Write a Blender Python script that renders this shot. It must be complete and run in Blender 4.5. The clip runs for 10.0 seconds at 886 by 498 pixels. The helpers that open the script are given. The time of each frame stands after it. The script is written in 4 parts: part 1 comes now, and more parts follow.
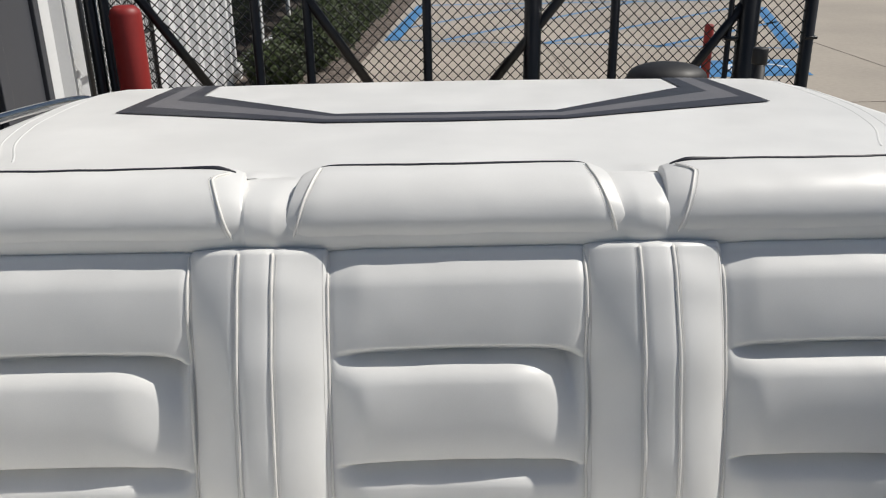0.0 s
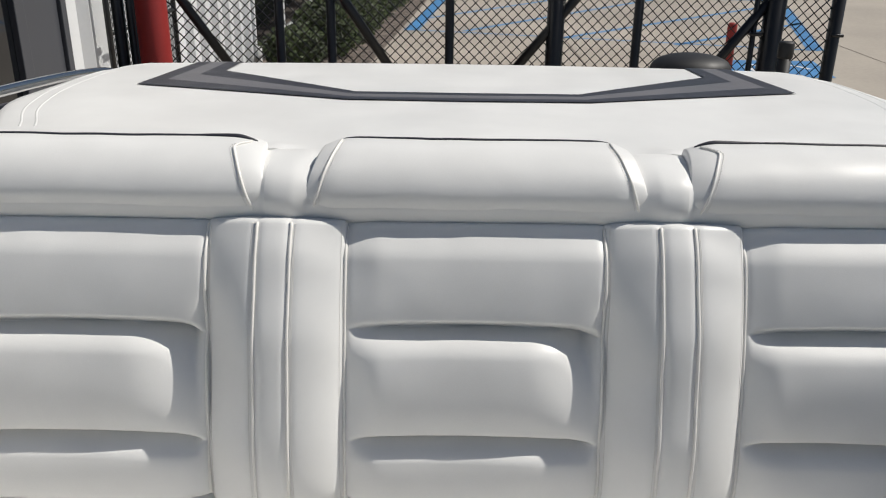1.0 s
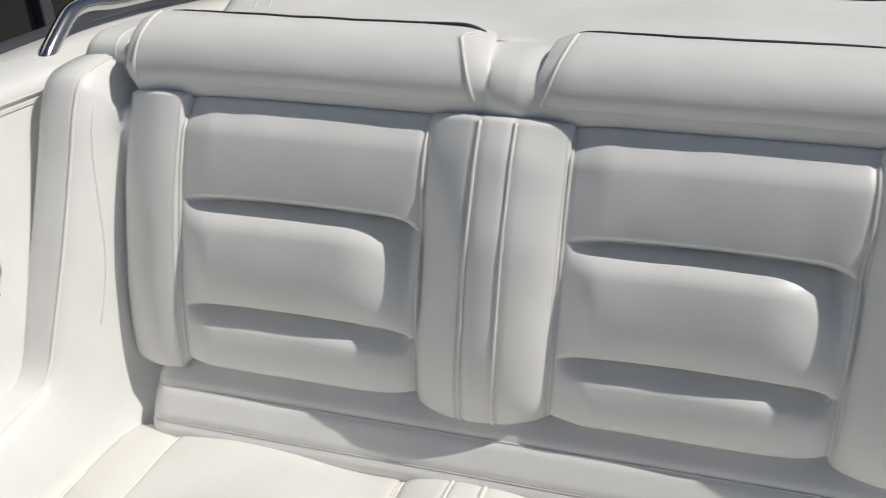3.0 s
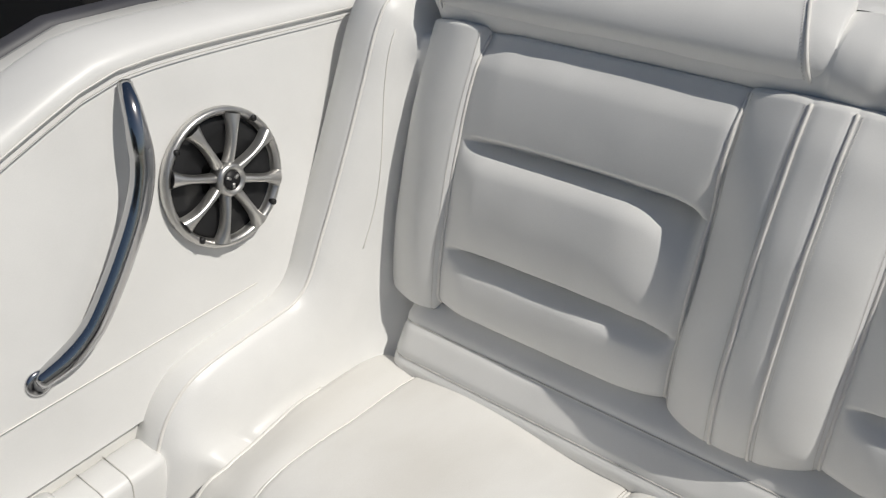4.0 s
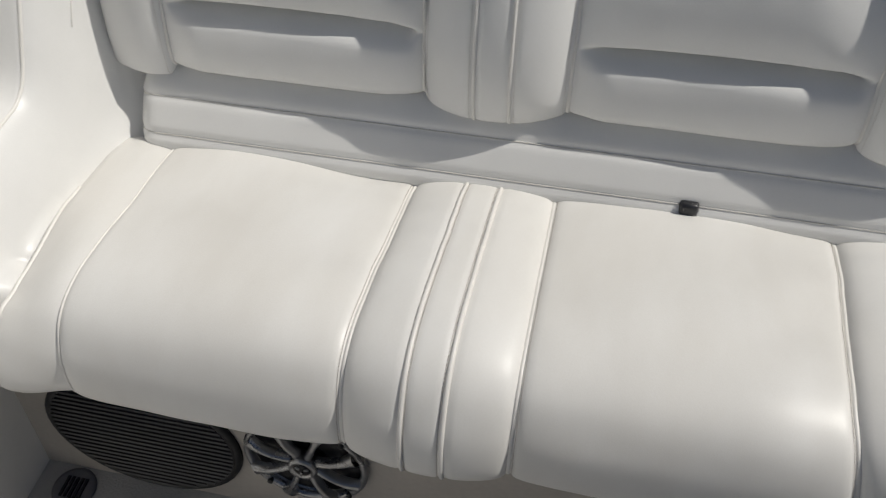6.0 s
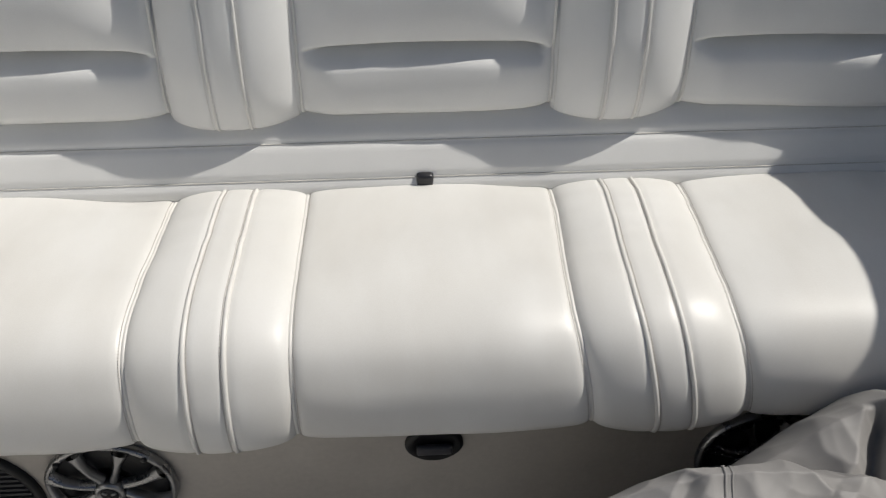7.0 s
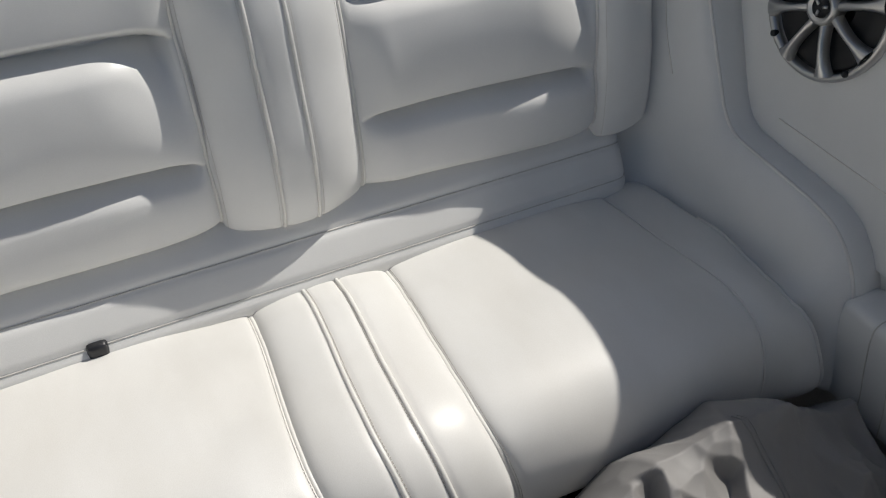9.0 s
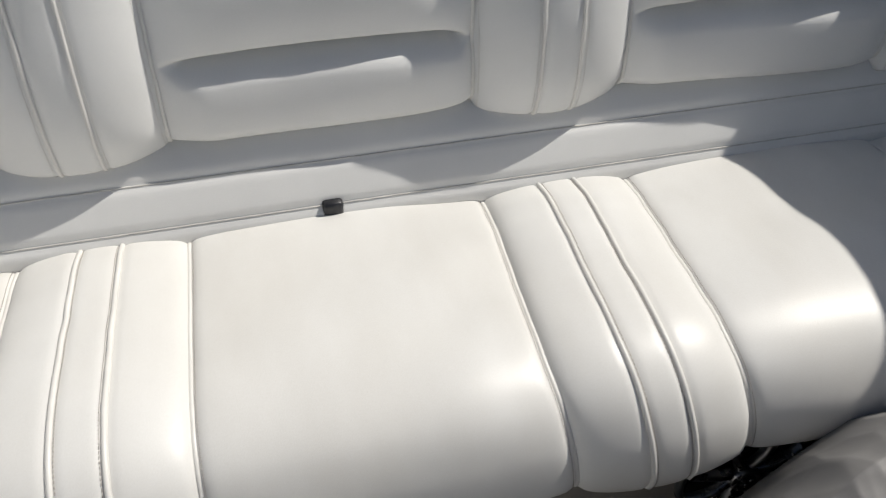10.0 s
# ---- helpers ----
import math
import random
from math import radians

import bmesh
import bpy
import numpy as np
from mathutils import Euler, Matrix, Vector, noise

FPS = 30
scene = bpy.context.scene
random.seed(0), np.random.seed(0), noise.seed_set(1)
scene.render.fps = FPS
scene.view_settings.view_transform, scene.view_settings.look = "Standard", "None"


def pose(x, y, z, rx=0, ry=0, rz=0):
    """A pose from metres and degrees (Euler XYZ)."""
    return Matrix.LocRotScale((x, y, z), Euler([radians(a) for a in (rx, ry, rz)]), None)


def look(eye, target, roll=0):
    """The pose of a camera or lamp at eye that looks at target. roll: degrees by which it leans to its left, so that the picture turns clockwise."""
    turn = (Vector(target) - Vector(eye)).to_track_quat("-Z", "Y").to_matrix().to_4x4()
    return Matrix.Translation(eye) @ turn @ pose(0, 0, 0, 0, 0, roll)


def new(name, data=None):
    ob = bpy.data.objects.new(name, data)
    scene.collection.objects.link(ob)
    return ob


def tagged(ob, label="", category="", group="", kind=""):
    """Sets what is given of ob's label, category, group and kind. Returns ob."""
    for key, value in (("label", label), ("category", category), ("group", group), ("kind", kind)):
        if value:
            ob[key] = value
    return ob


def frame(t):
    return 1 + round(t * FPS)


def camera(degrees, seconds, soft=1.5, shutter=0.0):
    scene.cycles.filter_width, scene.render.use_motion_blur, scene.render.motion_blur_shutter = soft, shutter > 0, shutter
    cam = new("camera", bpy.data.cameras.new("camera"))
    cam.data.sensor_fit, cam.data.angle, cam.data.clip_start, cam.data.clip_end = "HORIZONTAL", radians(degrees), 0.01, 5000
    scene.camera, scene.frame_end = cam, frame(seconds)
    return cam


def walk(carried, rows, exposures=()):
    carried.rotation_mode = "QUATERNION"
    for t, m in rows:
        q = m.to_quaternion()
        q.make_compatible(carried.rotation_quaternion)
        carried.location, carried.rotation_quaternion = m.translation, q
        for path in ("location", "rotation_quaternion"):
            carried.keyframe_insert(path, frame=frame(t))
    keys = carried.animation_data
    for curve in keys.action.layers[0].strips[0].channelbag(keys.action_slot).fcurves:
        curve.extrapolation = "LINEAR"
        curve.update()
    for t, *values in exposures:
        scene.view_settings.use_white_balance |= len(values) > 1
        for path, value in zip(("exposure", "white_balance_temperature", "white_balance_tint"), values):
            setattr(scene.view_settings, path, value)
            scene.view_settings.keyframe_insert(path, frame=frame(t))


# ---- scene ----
cam = camera(55.0, 10.0, soft=1.1, shutter=0.15)
PATH = [
    (0, (-0.032, 0.436, 1.407), (-0.01, 2.293, 0.666), -0.9),
    (0.5, (-0.038, 0.425, 1.385), (-0.06, 2.282, 0.643), 0.2),
    (1, (-0.042, 0.433, 1.381), (-0.049, 2.284, 0.624), 0.8),
    (1.5, (-0.039, 0.433, 1.38), (-0.031, 2.276, 0.602), 0.1),
    (2, (-0.031, 0.436, 1.38), (-0.033, 2.273, 0.589), -0.2),
    (2.5, (-0.033, 0.452, 1.38), (-0.172, 2.256, 0.527), -0.2),
    (3, (-0.07, 0.516, 1.361), (-0.543, 2.195, 0.384), -1.1),
    (3.2, (-0.105, 0.534, 1.35), (-0.687, 2.171, 0.36), -0.6),
    (4.3, (-0.08, 0.648, 1.32), (-1.195, 1.875, 0.201), -2.2),
    (4.5, (-0.098, 0.642, 1.33), (-1.151, 1.85, 0.134), -1.9),
    (5, (-0.093, 0.631, 1.296), (-0.998, 1.795, -0.055), -2.9),
    (5.5, (-0.137, 0.585, 1.294), (-0.759, 1.821, -0.15), -2.5),
    (6, (-0.144, 0.536, 1.284), (-0.453, 1.851, -0.19), -1.2),
    (7.5, (0.023, 0.348, 1.287), (0.195, 1.828, -0.047), 0.3),
    (8, (0.054, 0.395, 1.315), (0.257, 1.862, -0.029), -0.6),
    (8.5, (0.054, 0.478, 1.284), (0.512, 1.925, -0.018), 0.4),
    (9, (0.058, 0.572, 1.289), (0.731, 1.895, -0.052), 0.7),
    (9.5, (0.013, 0.605, 1.258), (0.508, 1.922, -0.163), -0.5),
    (10, (-0.077, 0.618, 1.206), (0.291, 1.955, -0.235), 2.1),
]
EXPOSURES = [(t, e, 6480, 9) for t, e in ((0, 0.10), (2.0, 0.13), (2.6, 0.11), (3.0, -0.16), (3.2, -0.25), (4.3, -0.32), (5.2, -0.32), (6.0, -0.38), (7.5, -0.06), (9.0, -0.08), (10.0, -0.06))]
walk(cam, [(t, look(eye, target, roll)) for t, eye, target, roll in PATH], EXPOSURES)

# ---- light ----
SUN = Vector((0.614, 0.126, 0.779)).normalized()
world = bpy.data.worlds.new("sky")
scene.world = world
world.use_nodes = True
sky = world.node_tree.nodes.new("ShaderNodeTexSky")
sky.sky_type, sky.sun_disc, sky.dust_density = "NISHITA", False, 1.4
sky.sun_elevation = math.asin(SUN.z)
sky.sun_rotation = math.atan2(SUN.x, SUN.y)
world.node_tree.links.new(sky.outputs[0], world.node_tree.nodes["Background"].inputs[0])
world.node_tree.nodes["Background"].inputs[1].default_value = 0.049
lamp = bpy.data.lights.new("sun", "SUN")
lamp.energy, lamp.angle, lamp.color = 3.65, radians(0.6), (1.0, 0.955, 0.885)
sun = new("sun", lamp)
sun.matrix_world = look(SUN * 30, (0, 0, 0))


# ---- materials ----
def material(name, color, rough=0.5, metal=0.0, vary=0.06, scale=3.0, grain=300.0, bump=0.1, dist=0.0005, coat=0.0, second=None, stretch=(1, 1, 1)):
    """A surface with large and small variation of tone and a fine relief."""
    m = bpy.data.materials.new(name)
    m.use_nodes = True
    t = m.node_tree
    b = t.nodes["Principled BSDF"]
    co = t.nodes.new("ShaderNodeTexCoord")
    mp = t.nodes.new("ShaderNodeMapping")
    mp.inputs["Scale"].default_value = stretch
    t.links.new(co.outputs["Object"], mp.inputs[0])
    big = t.nodes.new("ShaderNodeTexNoise")
    big.inputs["Scale"].default_value, big.inputs["Detail"].default_value = scale, 5
    fine = t.nodes.new("ShaderNodeTexNoise")
    fine.inputs["Scale"].default_value, fine.inputs["Detail"].default_value = grain, 3
    for n in (big, fine):
        t.links.new(mp.outputs[0], n.inputs["Vector"])
    ramp = t.nodes.new("ShaderNodeMix")
    ramp.data_type = "RGBA"
    dark = second or [c * (1 - vary * 2) for c in color]
    ramp.inputs[6].default_value = (*dark, 1)
    ramp.inputs[7].default_value = (*[min(1, c * (1 + vary)) for c in color], 1)
    add = t.nodes.new("ShaderNodeMath")
    add.operation = "MULTIPLY_ADD"
    add.inputs[1].default_value = 0.3
    t.links.new(fine.outputs[0], add.inputs[0])
    t.links.new(big.outputs[0], add.inputs[2])
    sub = t.nodes.new("ShaderNodeMapRange")
    sub.inputs[1].default_value, sub.inputs[2].default_value = 0.45, 0.85
    t.links.new(add.outputs[0], sub.inputs[0])
    t.links.new(sub.outputs[0], ramp.inputs[0])
    t.links.new(ramp.outputs[2], b.inputs["Base Color"])
    rr = t.nodes.new("ShaderNodeMapRange")
    rr.inputs[1].default_value, rr.inputs[2].default_value = 0.3, 0.7
    rr.inputs[3].default_value, rr.inputs[4].default_value = rough * 0.88, min(1, rough * 1.12)
    t.links.new(big.outputs[0], rr.inputs[0])
    t.links.new(rr.outputs[0], b.inputs["Roughness"])
    b.inputs["Metallic"].default_value = metal
    b.inputs["Coat Weight"].default_value = coat
    bp = t.nodes.new("ShaderNodeBump")
    bp.inputs["Strength"].default_value, bp.inputs["Distance"].default_value = bump, dist
    t.links.new(fine.outputs[0], bp.inputs["Height"])
    t.links.new(bp.outputs[0], b.inputs["Normal"])
    return m


VINYL = material("white_vinyl", (0.795, 0.79, 0.772), 0.40, vary=0.032, scale=6, grain=700, bump=0.25, dist=0.0004)
SEAT_VINYL = material("soiled_white_vinyl", (0.795, 0.785, 0.758), 0.41, vary=0.045, scale=5, grain=700, bump=0.25, dist=0.0004, second=(0.735, 0.715, 0.675), stretch=(1.6, 0.6, 1.0))
PIPING = material("white_piping", (0.82, 0.80, 0.76), 0.4, vary=0.03, scale=20, grain=900)
SOILED_THREAD = material("soiled_stitching", (0.42, 0.37, 0.33), 0.85, vary=0.15, scale=40, grain=900)
THREAD = material("stitching", (0.66, 0.64, 0.60), 0.8, vary=0.1, scale=60, grain=900)
GREY_VINYL = material("grey_vinyl", (0.15, 0.145, 0.155), 0.45, vary=0.05, scale=8, grain=700, bump=0.25)
CHARCOAL = material("charcoal_vinyl", (0.036, 0.036, 0.046), 0.45, vary=0.08, scale=8, grain=700, bump=0.25)
GELCOAT = material("white_gelcoat", (0.78, 0.77, 0.74), 0.25, vary=0.02, scale=4, grain=120, bump=0.03, coat=0.3)
# white gelcoat with the dim, warm shade under the seat put into its colour
BASE = material("shaded_gelcoat", (0.50, 0.465, 0.42), 0.4, vary=0.08, scale=5, grain=120, bump=0.05)
NONSKID = material("nonskid_gelcoat", (0.42, 0.41, 0.395), 0.5, vary=0.03, scale=5, grain=260, bump=0.6, dist=0.002)
STEEL = material("polished_steel", (0.52, 0.52, 0.53), 0.13, 1.0, vary=0.02, scale=10, grain=80, bump=0.02)
ALLOY = material("silver_paint", (0.60, 0.59, 0.57), 0.36, 0.95, vary=0.05, scale=30, grain=500, bump=0.08)
# the silver paint again, darkened to hold the shade under the seat
SHADED_ALLOY = material("shaded_silver_paint", (0.34, 0.34, 0.345), 0.28, 0.95, vary=0.05, scale=30, grain=500, bump=0.08)
BLACK = material("black_plastic", (0.010, 0.010, 0.011), 0.55, vary=0.1, scale=15, grain=400)
SLAT = material("dark_grey_plastic", (0.026, 0.026, 0.03), 0.35, vary=0.1, scale=15, grain=300)
RUBBER = material("grey_rubber", (0.05, 0.05, 0.06), 0.5, vary=0.1, scale=12, grain=300)
CLOTH = material("grey_cover_cloth", (0.275, 0.265, 0.258), 0.6, vary=0.08, scale=9, grain=1500, bump=0.12)
CONCRETE = material("concrete", (0.385, 0.342, 0.29), 0.85, vary=0.10, scale=0.35, grain=14, bump=0.3, dist=0.004)
BLUE = material("blue_road_paint", (0.06, 0.22, 0.46), 0.6, vary=0.15, scale=3, grain=30)
RED = material("red_plastic", (0.28, 0.020, 0.018), 0.5, vary=0.08, scale=3, grain=60)
FENCE_BLACK = material("black_coated_steel", (0.010, 0.010, 0.011), 0.35, vary=0.1, scale=9, grain=200)
SIDING = material("white_metal_siding", (0.70, 0.71, 0.72), 0.4, vary=0.04, scale=0.8, grain=40, bump=0.05)
GREY_FRAME = material("grey_door_frame", (0.060, 0.064, 0.076), 0.4, vary=0.05, scale=3, grain=100)
GLASS = material("dark_window_glass", (0.008, 0.009, 0.011), 0.05, vary=0.1, scale=1, grain=3, bump=0.0)
MULCH = material("mulch", (0.19, 0.155, 0.13), 0.95, vary=0.4, scale=14, grain=45, bump=1.0, dist=0.03, second=(0.025, 0.02, 0.018))
LEAF = material("shrub_leaf", (0.040, 0.060, 0.014), 0.65, vary=0.35, scale=4, grain=30)
TWIG = material("twig", (0.08, 0.055, 0.035), 0.9, vary=0.2, scale=9, grain=60)

# ---- mesh helpers ----
ORIGIN = {}


def thing(name, at, label, category, group="", kind=""):
    ob = new(name)
    ob.location = at
    ORIGIN[ob.name] = Vector(at)
    return tagged(ob, label, category, group, kind)


def mesh_of(name, bm, mat, smooth=True):
    bmesh.ops.recalc_face_normals(bm, faces=bm.faces)
    me = bpy.data.meshes.new(name)
    bm.to_mesh(me)
    bm.free()
    me.materials.append(mat)
    me.polygons.foreach_set("use_smooth", [smooth] * len(me.polygons))
    return me


def part(name, bm, mat, parent, label="", smooth=True):
    """One mesh, given in world places, under a thing or a part."""
    base = ORIGIN[parent.name]
    bmesh.ops.translate(bm, verts=bm.verts, vec=-base)
    ob = new(name, mesh_of(name, bm, mat, smooth))
    ob.parent = parent
    ORIGIN[ob.name] = base
    return tagged(ob, label)


def solo(name, bm, mat, label, category, group="", kind="", smooth=True, at=None):
    """A thing of one mesh, its origin at its base."""
    c = Vector(at) if at else Vector((sum(v.co.x for v in bm.verts) / len(bm.verts), sum(v.co.y for v in bm.verts) / len(bm.verts), min(v.co.z for v in bm.verts)))
    bmesh.ops.translate(bm, verts=bm.verts, vec=-c)
    ob = new(name, mesh_of(name, bm, mat, smooth))
    ob.location = c
    ORIGIN[ob.name] = c
    return tagged(ob, label, category, group, kind)


def box(bm, lo, hi, bevel=0.0, seg=2):
    c = [(a + b) / 2 for a, b in zip(lo, hi)]
    r = bmesh.ops.create_cube(bm, size=1, matrix=Matrix.Translation(c) @ Matrix.Diagonal((*[b - a for a, b in zip(lo, hi)], 1)))
    if bevel:
        es = list({e for v in r["verts"] for e in v.link_edges})
        bmesh.ops.bevel(bm, geom=es, offset=bevel, segments=seg, affect="EDGES", profile=0.5)
    return bm


def boxed(lo, hi, bevel=0.0, seg=2):
    return box(bmesh.new(), lo, hi, bevel, seg)


def tube(bm, pts, r, sides=8, closed=False):
    """A round bar along points; r is a number or one for each point."""
    pts = [Vector(p) for p in pts]
    n = len(pts)
    rad = r if isinstance(r, (list, tuple)) else [r] * n
    up, rings = None, []
    for i, p in enumerate(pts):
        a, b = (pts[i - 1], pts[(i + 1) % n]) if closed else (pts[max(0, i - 1)], pts[min(n - 1, i + 1)])
        d = (b - a).normalized()
        if up is None:
            up = d.orthogonal().normalized()
        up = (up - d * up.dot(d)).normalized()
        side = d.cross(up)
        rings.append([bm.verts.new(p + rad[i] * (math.cos(k * math.tau / sides) * up + math.sin(k * math.tau / sides) * side)) for k in range(sides)])
    for i in range(n if closed else n - 1):
        a, b = rings[i], rings[(i + 1) % n]
        for k in range(sides):
            bm.faces.new((a[k], a[(k + 1) % sides], b[(k + 1) % sides], b[k]))
    if not closed:
        bm.faces.new(rings[0][::-1])
        bm.faces.new(rings[-1])
    return bm


def tubed(pts, r, sides=8, closed=False):
    return tube(bmesh.new(), pts, r, sides, closed)


def lathe(prof, sides=48):
    """A turned form from (radius, height) pairs round z."""
    bm = bmesh.new()
    rings = [[bm.verts.new((r * math.cos(k * math.tau / sides), r * math.sin(k * math.tau / sides), z)) for k in range(sides)] for r, z in prof]
    for a, b in zip(rings, rings[1:]):
        for k in range(sides):
            bm.faces.new((a[k], a[(k + 1) % sides], b[(k + 1) % sides], b[k]))
    bm.faces.new(rings[0][::-1])
    bm.faces.new(rings[-1])
    return bm


def sheet(rows):
    """A mesh over rows of points."""
    bm = bmesh.new()
    vs = [[bm.verts.new(p) for p in row] for row in rows]
    for a, b in zip(vs, vs[1:]):
        for i in range(len(a) - 1):
            bm.faces.new((a[i], a[i + 1], b[i + 1], b[i]))
    return bm


def glide(pts, n):
    """n points spread evenly along a smooth line through pts."""
    p = [Vector(q) for q in pts]
    fine = []
    for i in range(len(p) - 1):
        a, b, c, d = p[max(0, i - 1)], p[i], p[i + 1], p[min(len(p) - 1, i + 2)]
        for k in range(24):
            t = k / 24
            fine.append(0.5 * (2 * b + (c - a) * t + (2 * a - 5 * b + 4 * c - d) * t * t + (3 * b - a - 3 * c + d) * t**3))
    fine.append(p[-1])
    run = [0.0]
    for a, b in zip(fine, fine[1:]):
        run.append(run[-1] + (b - a).length)
    out, j = [], 0
    for k in range(n):
        want = run[-1] * k / (n - 1)
        while j < len(run) - 2 and run[j + 1] < want:
            j += 1
        f = (want - run[j]) / max(1e-9, run[j + 1] - run[j])
        out.append(fine[j].lerp(fine[j + 1], min(1, f)))
    return out


def ease(a, b, x):
    t = min(1, max(0, (x - a) / (b - a)))
    return t * t * (3 - 2 * t)


# seams across the bench: panels between narrow upholstered bolsters
SA, SB, SC, SD, SI, SE = 0.3825, 0.308, 0.260, 0.1845, 0.7515, 0.866
SEAMS = [-SI, -SA, -SB, -SC, -SD, SD, SC, SB, SA, SI]


class Upholstery:
    """A padded surface that runs across the boat: a profile in y and z, and a relief over it."""

    def __init__(self, profile, n, relief, flip=1):
        line = glide([(0, y, z) for y, z in profile], n)
        self.line, self.relief, self.n = line, relief, n
        self.out = []
        for i in range(n):
            d = (line[min(n - 1, i + 1)] - line[max(0, i - 1)]).normalized()
            self.out.append(Vector((0, -d.z, d.y)) * flip)

    def at(self, x, s, lift=0.0):
        i = min(self.n - 2, max(0, int(s * (self.n - 1))))
        f = s * (self.n - 1) - i
        p = self.line[i].lerp(self.line[i + 1], f)
        o = self.out[i].lerp(self.out[i + 1], f).normalized()
        dx, h = self.relief(x, s)
        return Vector((x + dx, p.y, p.z)) + o * (h + lift)

    def patch(self, x0, x1, nx, ns, s0=0.0, s1=1.0, ends=(0, 0), depth=0.07):
        xs = [x0 + (x1 - x0) * (0.5 - 0.5 * math.cos(math.pi * (k / nx))) * 0.6 + (x1 - x0) * (k / nx) * 0.4 for k in range(nx + 1)]
        rows = []
        for k in range(ns + 1):
            s = s0 + (s1 - s0) * k / ns
            row = [self.at(x, s) for x in xs]
            if ends[0]:
                row = [self.at(x0, s, -depth), self.at(x0, s, -depth * 0.4)] + row
            if ends[1]:
                row = row + [self.at(x1, s, -depth * 0.4), self.at(x1, s, -depth)]
            rows.append(row)
        return sheet(rows)

    def seam(self, x, r, s0=0.0, s1=1.0, n=70, lift=0.001):
        return tubed([self.at(x, s0 + (s1 - s0) * k / n, lift) for k in range(n + 1)], r, 6)

    def across(self, s, x0, x1, r, n=120, lift=0.0005):
        return tubed([self.at(x0 + (x1 - x0) * k / n, s, lift) for k in range(n + 1)], r, 6)

    def stitches(self, x, s0, s1, count, lift=0.0008):
        bm = bmesh.new()
        for k in range(count):
            a = s0 + (s1 - s0) * k / count
            tube(bm, [self.at(x, a, lift), self.at(x, a + 0.7 * (s1 - s0) / count, lift)], 0.00034, 4)
        return bm


# ---- the bench: backrest ----
def crease(x, seams, w=0.006, deep=0.0024):
    return -sum(deep * math.exp(-(((x - q) / w) ** 2)) for q in seams)


def back_relief(x, s):
    """s runs from the lower edge to the top."""
    ax = abs(x)
    h = 0.0
    if SD < ax < SA:
        # bolster: v runs from its port seam to its starboard seam
        v = (ax - SD) / (SA - SD) if x > 0 else (SA - ax) / (SA - SD)
        arch = (4 * v * (1 - v)) ** (0.62 + 0.45 * ease(0.15, 0.55, s) if v < 0.5 else 0.95 + 0.50 * ease(0.80, 0.96, s))
        h += 0.017 * ease(0.60, 0.78, s) + 0.014 * ease(0.5, 1.0, v) * (1 - ease(0.60, 0.78, s)) * ease(0.02, 0.12, s) + (0.044 - 0.019 * ease(0.60, 0.78, s) + 0.006 * ease(0.06, 0.30, s) * (1 - ease(0.60, 0.88, s))) * arch * (0.80 + 0.20 * ease(0, 0.16, s)) * (1 - ease(0.84, 1.0, s) * 0.40)
        h += 0.0030 * noise.noise(Vector((x * 11, s * 5, 8.2))) * arch
    elif ax < SI + 0.001:
        # pillow panel: three stuffed rolls with a slot under each of the upper two
        x0, x1 = (-SD, SD) if ax <= SD else ((SA, SI) if x > 0 else (-SI, -SA))
        u = min(1.0, max(0.0, (x - x0) / (x1 - x0)))
        bow = 0.012 * (2 * u - 1) ** 2 + 0.016 * ease(0.86, 1.0, u)
        lines = [-0.02, 0.282 - bow, 0.640 - bow, 1.16]
        k = 0 if s < lines[1] else 1 if s < lines[2] else 2
        t = (s - lines[k]) / (lines[k + 1] - lines[k])
        slot = (0.70 * ease(0.004, 0.045, u) + 0.30 * ease(0.02, 0.36, u)) * (1 - ease(0.925, 0.985, u))
        low = 1 - min(1.0, t / 0.042)
        start = (0.76, 0.73, 0.6)[k] - (0.0, 0.28, 0.0)[k] * ease(0.74, 0.95, u) ** 2
        top = max(0.0, (t - start) / (1 - start))
        near = u < 0.5
        edge = 14 if k == 2 else 18 if near else 7
        rim = abs(2 * u - 1) ** edge
        fall = (0.15 if near else 1.0) if k < 2 else (0.15 if near else 1.0) * (1 - ease(0.64, 0.78, s))
        h += 0.013 * (1 - fall * rim)
        h += (0.015, 0.017, 0.013)[k] * (4 * max(0.0, t * (1 - t))) ** 0.8 * (1 - (0.12 if k == 2 else 0.10 if near else 0.45) * rim)
        h -= 0.035 * slot * (low**1.7 if k else 0.0)
        h -= slot * top**2 * (0.031, 0.033, 0.0)[k]
        h -= 0.016 * ease(0.70, 0.95, u) * (1 - ease(0.955, 1.0, u)) * ease(0.02, 0.75, t) * (0.22, 1.0, 0.0)[k]
        h += 0.004 * ease(0.35, 0.90, u) * (1 - ease(0.94, 1.0, u)) * ease(0.30, 0.75, t) * (k == 0)
        seam = 0.014 + 0.003 * ease(0.60, 0.78, s)
        h = seam + (h - seam) * ease(-0.02, 0.15, u)
        h -= 0.040 * (1 - ease(0, 0.11, s)) ** 2 + 0.014 * ease(0.84, 0.96, s)
    else:
        u = (ax - SI) / (SE - SI)
        h += 0.020 * (1 - ease(0.2, 1.0, u)) + 0.010 * math.sin(math.pi * min(1, u * 0.9)) - 0.03 * ease(0.75, 1.0, u) ** 2
    h += 0.020 * ease(SA, SI, x) * (1 - ease(0.5, 0.9, s))
    h += crease(x, SEAMS)
    h -= 0.035 * (1 - ease(0, 0.06, s)) ** 2
    h -= 0.05 * ease(0.95, 1.0, s) ** 2
